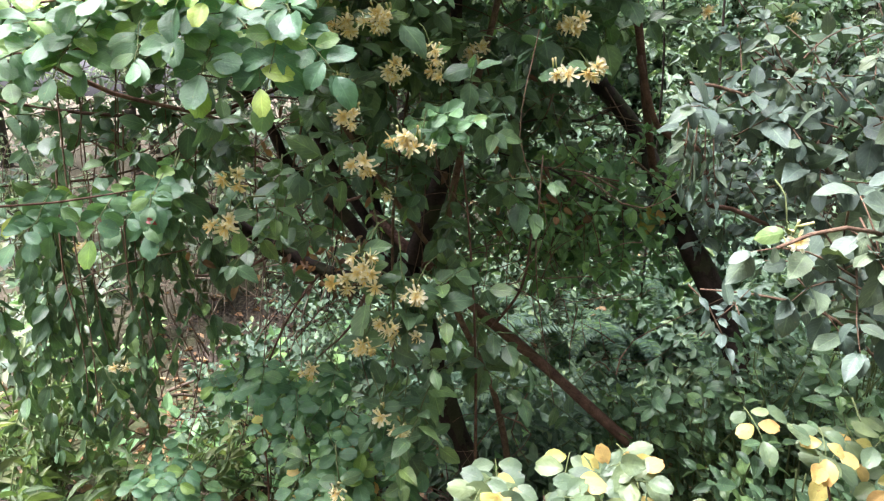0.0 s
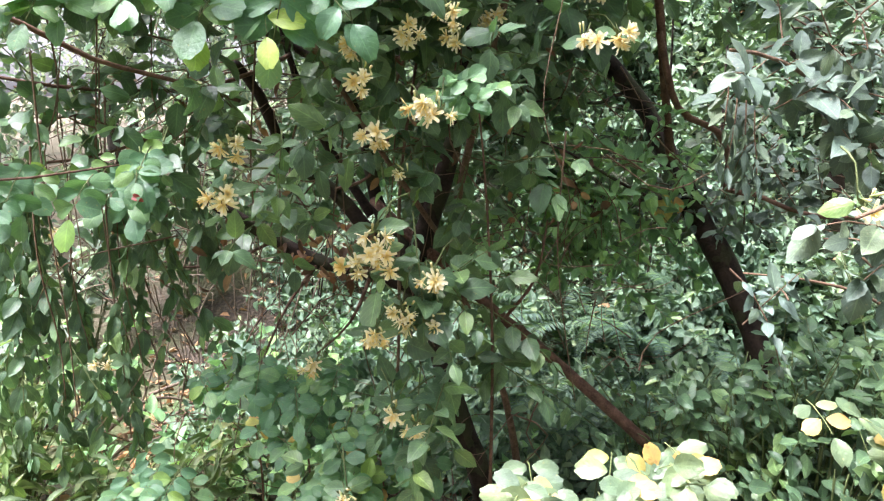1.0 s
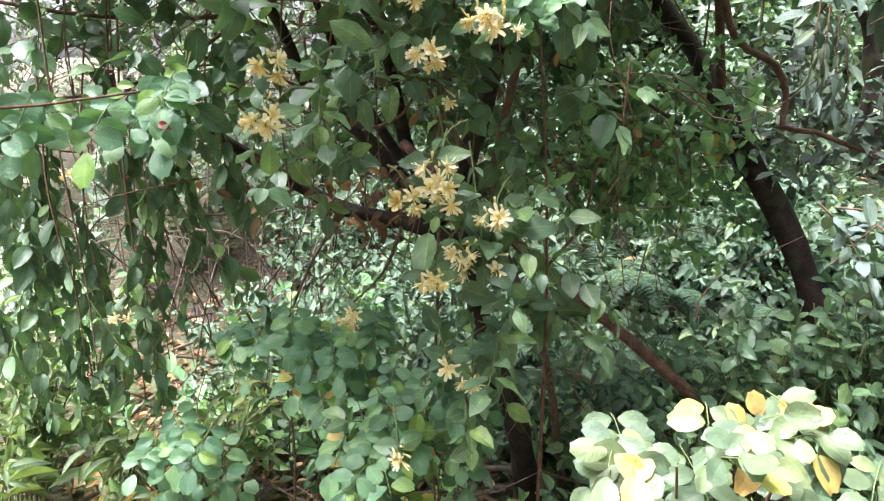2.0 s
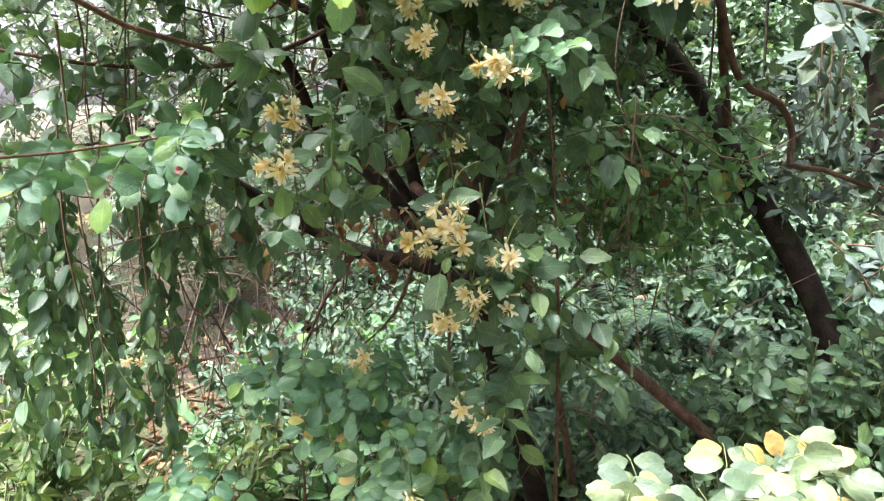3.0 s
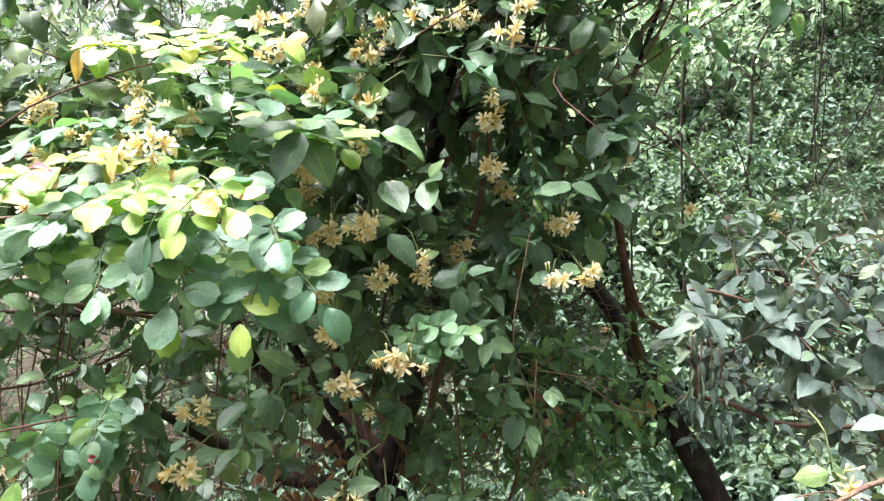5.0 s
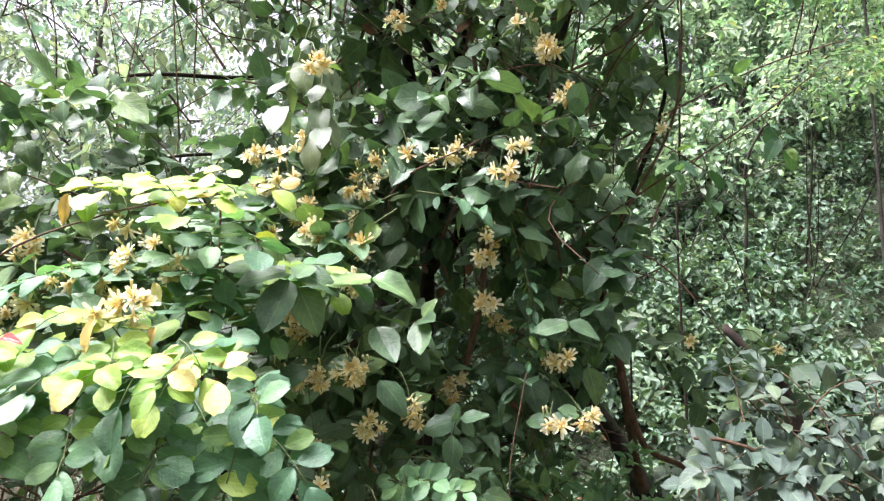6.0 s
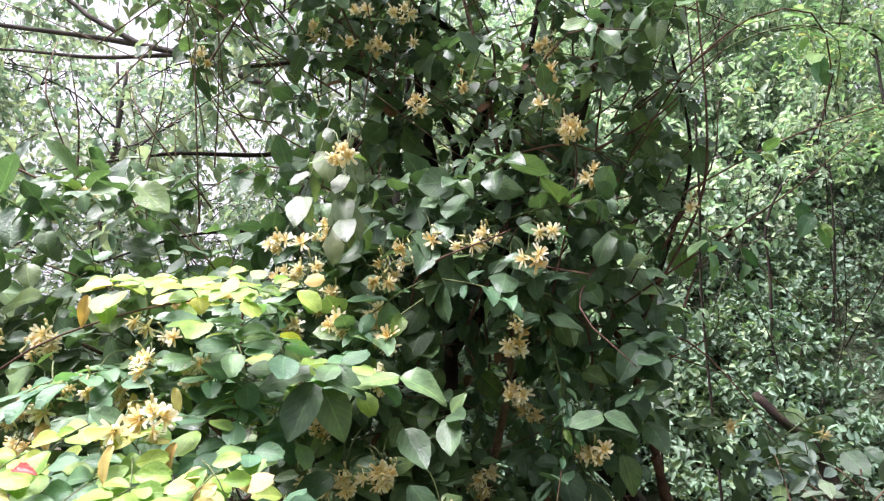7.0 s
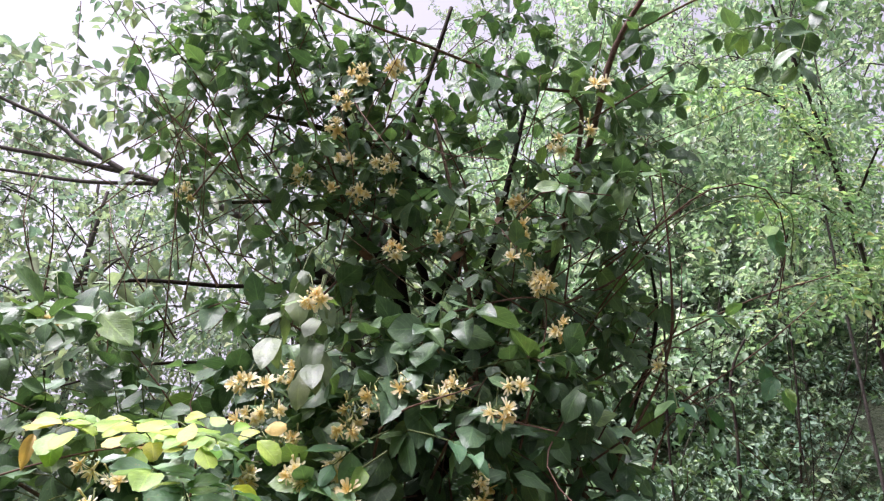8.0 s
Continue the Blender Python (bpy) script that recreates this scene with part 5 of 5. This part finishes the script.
def build_low_plants():
    spots = [(-0.42, 2.05, 0.62, 0.24, 9), (-0.25, 1.95, 0.55, 0.2, 8), (-0.60, 2.15, 0.5, 0.25, 9), (-0.10, 1.9, 0.42, 0.2, 8), (0.12, 1.75, 0.40, 0.2, 8), (-0.35, 1.7, 0.35, 0.2, 8), (-0.8, 2.3, 0.55, 0.25, 9), (-1.1, 2.2, 0.5, 0.25, 9),
             (0.35, 2.3, 0.35, 0.25, 9), (-1.4, 2.0, 0.5, 0.3, 10), (-0.65, 1.75, 0.22, 0.2, 7), (-1.0, 1.7, 0.35, 0.25, 9), (-1.45, 2.6, 0.7, 0.3, 10), (-0.55, 2.7, 0.55, 0.3, 10)]
    for x, y, h, s, n in spots:
        leafy_plant(on_ground(x, y), h * (0.7 if y < 2.25 else 1.0), s, max(4, int(n * 0.6)), 0.07, 0.62, M_SHADE, "low green woodland plant with broad soft leaves", 10)
    dark = [(0.85, 1.95, 0.62, 0.28, 12), (0.98, 1.88, 0.66, 0.24, 12), (1.2, 2.0, 0.62, 0.25, 12), (1.10, 1.85, 0.70, 0.28, 12), (0.72, 2.15, 0.55, 0.25, 11), (1.35, 1.95, 0.75, 0.3, 12), (0.62, 1.80, 0.45, 0.25, 10), (1.0, 1.6, 0.5, 0.25, 11), (1.3, 1.65, 0.62, 0.25, 11), (0.45, 1.85, 0.35, 0.2, 9),
            (0.55, 1.45, 0.42, 0.22, 9), (0.95, 1.3, 0.6, 0.22, 10), (1.15, 1.25, 0.75, 0.25, 11), (0.1, 1.35, 0.3, 0.2, 9), (-0.3, 1.35, 0.3, 0.2, 9), (1.45, 1.5, 0.9, 0.3, 12), (1.55, 2.2, 0.9, 0.3, 12)]
    for x, y, h, s, n in dark:
        leafy_plant(on_ground(x, y), h * (1.2 if x > 0.6 else 1.0), s, n + 3, 0.064, 0.55, M_VINE, "dark green broad-leaved seedling bush", 10, VINE_BLADES)
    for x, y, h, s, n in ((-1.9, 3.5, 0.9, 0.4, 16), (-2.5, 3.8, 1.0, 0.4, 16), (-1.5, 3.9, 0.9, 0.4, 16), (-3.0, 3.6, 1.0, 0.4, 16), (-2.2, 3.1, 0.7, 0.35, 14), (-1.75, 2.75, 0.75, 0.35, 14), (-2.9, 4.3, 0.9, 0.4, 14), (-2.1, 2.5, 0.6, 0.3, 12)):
        leafy_plant(on_ground(x, y), h, s, n, 0.075, 0.6, M_HAZE_TINT, "pale green bush at the edge of a dry clearing", 0, name="clearing_bush", group="clearing bushes")
    for x, y, h, s, n in ((-0.95, 1.78, 0.22, 0.16, 5), (-0.82, 1.72, 0.16, 0.12, 4), (-0.32, 1.72, 0.30, 0.12, 4), (-0.2, 1.55, 0.22, 0.12, 4)):
        leafy_plant(on_ground(x, y), h, s, n, 0.07, 0.55, M_YELLOWED, "low plant with yellowing leaves", 10)
    for x, y, h, s, n in ((-1.28, 1.95, 0.55, 0.22, 12), (-1.05, 1.95, 0.42, 0.2, 10), (-1.2, 1.62, 0.45, 0.2, 11), (-0.85, 1.9, 0.38, 0.2, 10), (-1.5, 2.2, 0.6, 0.25, 12), (-0.95, 1.55, 0.3, 0.18, 9), (-1.35, 1.75, 0.5, 0.2, 10), (-0.75, 2.1, 0.4, 0.2, 9)):
        leafy_plant(on_ground(x, y), h, s, n, 0.095, 0.26, M_GRASSY, "low pale plant with narrow grassy leaves", 8, LANCE_BLADES)
    for x, y, n, k in ((0.50, 2.75, 9, 0.45), (0.80, 2.85, 9, 0.45), (0.30, 2.95, 8, 0.4), (1.05, 2.75, 8, 0.4), (0.65, 3.15, 9, 0.5), (1.35, 2.85, 8, 0.4), (0.15, 3.2, 8, 0.4), (1.0, 3.3, 8, 0.4), (1.75, 3.0, 8, 0.4), (0.75, 2.55, 8, 0.35), (0.45, 2.5, 7, 0.32), (1.6, 2.6, 7, 0.38), (0.3, 2.6, 7, 0.36), (0.95, 3.05, 8, 0.42), (0.55, 3.0, 8, 0.42)):
        fern(on_ground(x, y), n, k)
    for i in range(26):
        x, y = R.uniform(-1.5, -0.2), R.uniform(1.9, 3.2)
        a, k = R.uniform(-0.7, 0.7), R.uniform(0.4, 0.9)
        z = ground_z(x, y) + 0.02
        dead_branch([(x, y, z), (x + k * 0.5 * math.cos(a), y + k * 0.5 * math.sin(a), z + R.uniform(0.03, 0.16)), (x + k * math.cos(a), y + k * math.sin(a), ground_z(x + k * math.cos(a), y + k * math.sin(a)) + 0.03)], R.uniform(0.005, 0.013))
    # tangle of dry stems that hangs behind on the left
    for i in range(26):
        x, y, z = R.uniform(-2.3, -0.8), R.uniform(2.6, 3.6), 0.0
        top = R.uniform(0.6, 1.55)
        dead_branch([on_ground(x, y, 0), (x + R.uniform(-0.1, 0.3), y, top * 0.8), (x + R.uniform(0.2, 0.6), y - 0.1, top), (x + R.uniform(0.5, 0.9), y - 0.15, top * R.uniform(0.75, 1.0))], R.uniform(0.0025, 0.005), 3)
    # leaf litter
    m, lv = Mass(), Leaves(FAR_BLADES)
    for _ in range(5200):
        x, y = R.gauss(-0.2, 1.25), R.gauss(2.2, 1.1)
        lv.put((x, y, ground_z(x, y) + R.uniform(0.004, 0.03)), (R.gauss(0, 1), R.gauss(0, 1), R.gauss(0, 0.25)), (R.gauss(0, 0.35), R.gauss(0, 0.35), 1), R.uniform(0.03, 0.07), R.uniform(0.018, 0.04))
    me = lv.joined(m).mesh("leaf_litter")
    me.materials.append(M_DRY)
    tagged(new("leaf_litter", me), "brown fallen leaves scattered over the soil", "leaf litter", kind="stuff")


def build_bank():
    """Dense leafy cover of the bank, in uneven tufts with dark gaps."""
    twigs, leaves = Mass(), Leaves(FAR_BLADES)
    made = 0
    while made < 7000:
        y = R.uniform(2.3, 8.0)
        x = R.uniform(-1.0, 0.78 * y + 0.6)
        if x > 0.78 * y + 0.6 - R.expovariate(1.6):
            continue
        n = noise.noise(Vector((x * 1.7, y * 1.7, 5))) + 0.8 * noise.noise(Vector((x * 4.5, y * 4.5, 9)))
        if n < R.uniform(-0.7, 0.12):
            continue
        made += 1
        z = ground_z(x, y)
        h = 0.06 + 0.42 * max(0.0, n + 0.35) * R.uniform(0.3, 1.3)
        shoot(twigs, leaves, (x, y, z), (R.gauss(0, 0.5), R.gauss(-0.4, 0.5), 1), h + 0.1, 0.9, 0.038, 0.064 if n > 0.1 else 0.052, 0.56, 0.0016, (0, -0.5, 0.85), 1.0, 0.2, True, 0.45)
    bank = thing("bank_cover", on_ground(1.5, 3.6, 0.0), "dense ivy-like green groundcover over the bank", "groundcover", kind="stuff")
    tagged(part("stem", twigs.mesh("stem"), M_SHOOT, bank), kind="stuff")
    tagged(part("foliage", leaves.joined(Mass()).mesh("foliage"), M_BANK, bank), kind="stuff")


# ---------------------------------------------------------------- trees behind
def tree(base, height, lean, crown, leaf, mat, label, count=60, bark=M_GREYBARK, r=0.07, hang=0.5, feather=False, low=0.35):
    """A tapered trunk, limbs, and a crown of leafy shoots round the limbs with gaps between them."""
    t = thing("tree", base, label, "tree", "background trees")
    b = np.array(base)
    top = b + np.array((lean[0], lean[1], height))
    mid = 0.5 * (b + top) + jitter(0.12)
    trunk = smooth_line([b, mid, top], 0.15)
    m = Mass()
    tube(m, trunk, r, r * 0.25, 8, 0.15)
    part("trunk", m.mesh("trunk"), bark, t)
    twigs, leaves = Mass(), Leaves(FAR_BLADES)
    limbs = 9
    for i in range(limbs):
        f = low + (1 - low) * (i + 0.5) / limbs
        s = trunk[int(f * (len(trunk) - 1))]
        a = i * 2.4 + R.uniform(-0.4, 0.4)
        k = crown * R.uniform(0.6, 1.1) * (1.1 - 0.5 * (f - low))
        d = np.array((math.cos(a), math.sin(a), R.uniform(0.1, 0.55)))
        e = s + d * k
        limb = smooth_line([s, 0.5 * (s + e) + np.array((0, 0, 0.12 * k)), e], 0.12)
        lm = Mass()
        tube(lm, limb, r * 0.38 * (1.2 - f), r * 0.1, 6, 0.15)
        part("limb", lm.mesh("limb"), bark, t)
        for _ in range(count // limbs):
            q = limb[R.randrange(len(limb) // 4, len(limb))]
            w = unit(d * 0.5 + jitter(0.8))
            o = q + w * R.uniform(0.05, 0.35) * crown
            tube(twigs, np.array([q, 0.5 * (q + o) + jitter(0.03), o]), 0.006, 0.003, 4)
            for _ in range(3):
                shoot(twigs, leaves, o + jitter(0.06), unit(w + jitter(0.6)), R.uniform(0.25, 0.5), hang, 0.05, leaf, 0.30 if feather else 0.52, 0.002, (0, -0.3, 0.9), 1.0, 0.3, True, 0.4)
    tagged(part("twig", twigs.mesh("twig"), bark, t), kind="stuff")
    leaves_on(t, leaves, mat, 0, rest="crown")


def feather_tree(base, trunk, limbs):
    """A slender tree whose limbs carry rows of hanging feathered leaves."""
    t = thing("feathery_tree", base, "slender tree with drooping feathered lime-green leaves", "tree", "feathery trees")
    branch("trunk", [base] + trunk, 0.016, 0.006, M_BARK, t, sides=6)
    twigs, leaves = Mass(), Leaves(FAR_BLADES)
    for pts in limbs:
        branch("limb", list(pts), 0.007, 0.003, M_BARK, t, sides=6)
        line = smooth_line(pts, 0.035)
        for q in line[4:]:
            for _ in range(2):
                d = unit(np.array((R.gauss(0, 0.8), R.gauss(-0.3, 0.6), R.uniform(-0.7, 0.25))))
                compound(twigs, leaves, q + jitter(0.02), d, R.uniform(0.16, 0.28), R.uniform(0.032, 0.044), R.choice((4, 5, 6)), (0, -0.6, 0.8), 0.9, 0.5, 0.3)
    tagged(part("leaf_stalk", twigs.mesh("leaf_stalk"), M_SHOOT, t), kind="stuff")
    leaves_on(t, leaves, M_SPRAY, 120, "leaflet")


def build_background_trees():
    lime, hazy = "tree with light lime-green feathery foliage", "tree with green crown, its leaf colour paled for haze"
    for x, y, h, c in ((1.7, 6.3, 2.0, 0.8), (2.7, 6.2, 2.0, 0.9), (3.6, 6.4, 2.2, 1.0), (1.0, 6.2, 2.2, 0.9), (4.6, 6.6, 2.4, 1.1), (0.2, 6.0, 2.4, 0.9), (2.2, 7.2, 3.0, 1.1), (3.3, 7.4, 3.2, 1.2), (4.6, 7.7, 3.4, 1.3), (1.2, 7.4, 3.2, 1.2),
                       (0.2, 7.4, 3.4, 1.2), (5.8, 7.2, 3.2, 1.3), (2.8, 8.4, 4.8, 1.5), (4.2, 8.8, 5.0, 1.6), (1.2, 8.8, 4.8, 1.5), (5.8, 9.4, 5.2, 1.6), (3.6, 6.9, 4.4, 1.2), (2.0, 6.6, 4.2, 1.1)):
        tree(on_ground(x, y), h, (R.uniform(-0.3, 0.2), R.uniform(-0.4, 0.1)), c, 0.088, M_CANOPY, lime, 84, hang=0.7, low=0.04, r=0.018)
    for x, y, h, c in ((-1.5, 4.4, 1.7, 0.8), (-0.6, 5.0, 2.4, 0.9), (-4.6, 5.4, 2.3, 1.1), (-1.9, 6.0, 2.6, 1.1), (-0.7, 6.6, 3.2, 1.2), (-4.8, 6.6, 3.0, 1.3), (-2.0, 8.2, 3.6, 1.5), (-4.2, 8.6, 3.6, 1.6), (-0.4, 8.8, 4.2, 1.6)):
        tree(on_ground(x, y), h, (R.uniform(-0.3, 0.3), R.uniform(-0.3, 0.2)), c, 0.07, M_HAZE_TINT, hazy, 90, low=0.04, r=0.03)
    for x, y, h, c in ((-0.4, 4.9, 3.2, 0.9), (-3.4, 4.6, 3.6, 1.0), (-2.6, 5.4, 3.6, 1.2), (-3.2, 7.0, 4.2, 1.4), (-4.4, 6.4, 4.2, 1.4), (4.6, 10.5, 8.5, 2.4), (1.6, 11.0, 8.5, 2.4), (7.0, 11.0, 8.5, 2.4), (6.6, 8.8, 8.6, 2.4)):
        tree(on_ground(x, y), h, (R.uniform(-0.3, 0.3), -0.3), c, 0.08, M_HAZE_TINT, hazy, 90, low=0.4, r=0.06)
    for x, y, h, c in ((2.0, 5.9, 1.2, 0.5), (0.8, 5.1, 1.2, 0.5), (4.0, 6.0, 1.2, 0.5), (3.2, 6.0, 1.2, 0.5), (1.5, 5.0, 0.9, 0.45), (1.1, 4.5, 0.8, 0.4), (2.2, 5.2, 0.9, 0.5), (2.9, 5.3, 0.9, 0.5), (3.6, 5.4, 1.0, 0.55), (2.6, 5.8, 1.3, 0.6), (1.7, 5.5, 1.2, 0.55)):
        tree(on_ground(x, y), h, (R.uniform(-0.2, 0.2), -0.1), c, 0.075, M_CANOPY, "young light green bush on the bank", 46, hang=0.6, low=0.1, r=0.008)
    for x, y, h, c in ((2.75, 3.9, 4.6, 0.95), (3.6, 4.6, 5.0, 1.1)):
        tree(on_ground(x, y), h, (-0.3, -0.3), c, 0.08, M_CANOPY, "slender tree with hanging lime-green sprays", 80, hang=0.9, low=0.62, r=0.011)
    feather_tree(on_ground(2.45, 3.25), [(2.4, 3.2, 2.4), (2.2, 3.0, 3.3), (1.95, 2.8, 3.9), (1.7, 2.6, 4.3)],
                 [((2.2, 3.0, 3.3), (1.75, 2.7, 3.30), (1.30, 2.5, 3.15)), ((2.3, 3.1, 2.9), (1.85, 2.75, 2.95), (1.45, 2.6, 2.72)), ((2.05, 2.9, 3.65), (1.6, 2.6, 3.75), (1.2, 2.45, 3.65)), ((2.3, 3.1, 2.8), (2.1, 2.7, 3.05), (1.95, 2.4, 3.0)), ((2.2, 3.0, 3.4), (2.1, 2.6, 3.55), (2.0, 2.35, 3.45))])
    feather_tree(on_ground(3.3, 4.4), [(3.25, 4.35, 3.2), (3.1, 4.2, 4.2), (3.0, 4.1, 5.0)],
                 [((3.2, 4.3, 3.7), (2.6, 3.9, 3.9), (2.1, 3.7, 3.7)), ((3.15, 4.25, 4.1), (2.7, 3.8, 4.4), (2.3, 3.6, 4.3)), ((3.2, 4.3, 3.4), (2.9, 3.8, 3.5), (2.6, 3.5, 3.3)), ((3.2, 4.3, 3.5), (3.2, 3.8, 3.8), (3.1, 3.4, 3.7))])
    # unseen trees added behind the walker to block sky light from that side
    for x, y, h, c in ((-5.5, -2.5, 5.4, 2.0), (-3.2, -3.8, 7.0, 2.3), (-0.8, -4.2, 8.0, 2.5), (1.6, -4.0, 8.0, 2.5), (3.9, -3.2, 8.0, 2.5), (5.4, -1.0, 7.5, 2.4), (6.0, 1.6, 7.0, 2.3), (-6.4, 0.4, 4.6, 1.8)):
        tree(on_ground(x, y), h, (0, 0), c, 0.27, M_HAZE_TINT, "unseen added tree with a dense crown that blocks light", 100, low=0.05, r=0.07)
    # thin saplings on the bank
    for pts, r in (([on_ground(1.36, 3.36), (1.30, 3.34, 2.12), (1.28, 3.24, 2.70), (1.25, 3.15, 3.3), (1.2, 3.1, 4.0)], 0.012), ([on_ground(2.0, 4.1), (2.02, 4.07, 2.44), (2.02, 4.01, 2.84), (2.35, 3.90, 3.45), (2.5, 3.8, 4.2)], 0.015),
                   ([on_ground(2.5, 4.3), (2.52, 4.2, 2.8), (2.5, 4.1, 4.0)], 0.011), ([on_ground(0.98, 3.2), (0.95, 3.0, 1.6), (0.85, 2.9, 2.4), (0.9, 2.8, 3.2)], 0.010)):
        t = thing("sapling", pts[0], "thin bare sapling stem on the bank", "sapling", "saplings")
        branch("stem", pts, r * 0.7, r * 0.3, M_BARK, t, sides=6)
        twigs, leaves = Mass(), Leaves(FAR_BLADES)
        line = smooth_line(pts, 0.1)
        for q in line[len(line) // 2:]:
            shoot(twigs, leaves, q, (R.gauss(0, 1), R.gauss(-0.3, 0.8), 0.4), R.uniform(0.2, 0.45), 0.6, 0.05, 0.055, 0.5)
        tagged(part("twig", twigs.mesh("twig"), M_TWIG, t), kind="stuff")
        leaves_on(t, leaves, M_CANOPY, 30)


def bare_shrub(base, height, label="bare twiggy brown shrub on the bank"):
    t = thing("bare_shrub", base, label, "shrub", "bare shrubs")
    b = np.array(base)
    for _ in range(3):
        d = unit(np.array((R.gauss(0, 0.45), R.gauss(-0.1, 0.3), 1)))
        line = smooth_line([b, b + d * height * 0.5 + jitter(0.06), b + unit(d + jitter(0.25)) * height], 0.08)
        m = Mass()
        tube(m, line, 0.005, 0.0018, 5)
        for q in line[3:]:
            w = unit(d * 0.4 + jitter(0.8))
            k = R.uniform(0.15, 0.5) * height * 0.5
            tube(m, smooth_line([q, q + w * k * 0.5 + jitter(0.03), q + unit(w + jitter(0.35)) * k], 0.06), 0.0022, 0.001, 4)
        part("stem", m.mesh("stem"), M_BARK, t)


def build_bare_shrubs():
    for x, y, h in ((1.9, 3.8, 1.3), (2.5, 4.2, 1.4), (1.6, 4.3, 1.5), (3.0, 4.7, 1.4), (2.2, 4.9, 1.4), (-1.2, 3.3, 1.6), (-1.9, 3.2, 1.5), (-0.7, 3.6, 1.8)):
        bare_shrub(on_ground(x, y), h)


def build_bank_log():
    t = thing("leaning_log", on_ground(1.95, 3.3), "thick leaning reddish-brown dead trunk on the bank", "log")
    branch("trunk", [on_ground(1.90, 3.3), (1.76, 3.25, 1.48), (1.58, 3.22, 1.66), (1.49, 3.28, 1.78)], 0.055, 0.022, M_BARK, t, sides=10, rough=0.35)


def build_red_leaf(locust):
    lv = Leaves(VINE_BLADES)
    lv.put((-0.565, 1.33, 1.22), (0.8, -0.3, -0.2), (0, -0.9, 0.5), 0.026, 0.014)
    lv.put((-0.52, 1.06, 1.70), (0.9, -0.3, 0.1), (0, -0.6, 0.8), 0.035, 0.017)
    leaves_on(locust, lv, M_RED, 2)
    # withered leaflets that hang limp in the lime shoots
    limp = Leaves(VINE_BLADES)
    for x, y, z in ((-0.50, 1.34, 1.79), (-0.47, 1.33, 1.78), (-0.55, 1.36, 1.75), (-0.44, 1.36, 1.80), (-0.66, 1.36, 1.74), (-0.38, 1.22, 1.72), (-0.40, 1.06, 1.73), (-0.62, 1.39, 1.96)):
        limp.put((x, y, z), (R.gauss(0, 0.25), -0.3, -1), (R.gauss(0, 0.4), -1, 0.2), R.uniform(0.045, 0.065), R.uniform(0.018, 0.028))
    leaves_on(bpy.data.objects["locust_bush.001"], limp, M_YELLOWED, 8, "withered_leaf")


build_host_tree()
build_leaning_tree()
build_sky_limb()
build_honeysuckle()
build_locusts()
build_red_leaf(bpy.data.objects["locust_bush"])
build_silver_shrub()
build_low_plants()
build_bank()
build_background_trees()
build_bank_log()
build_bare_shrubs()
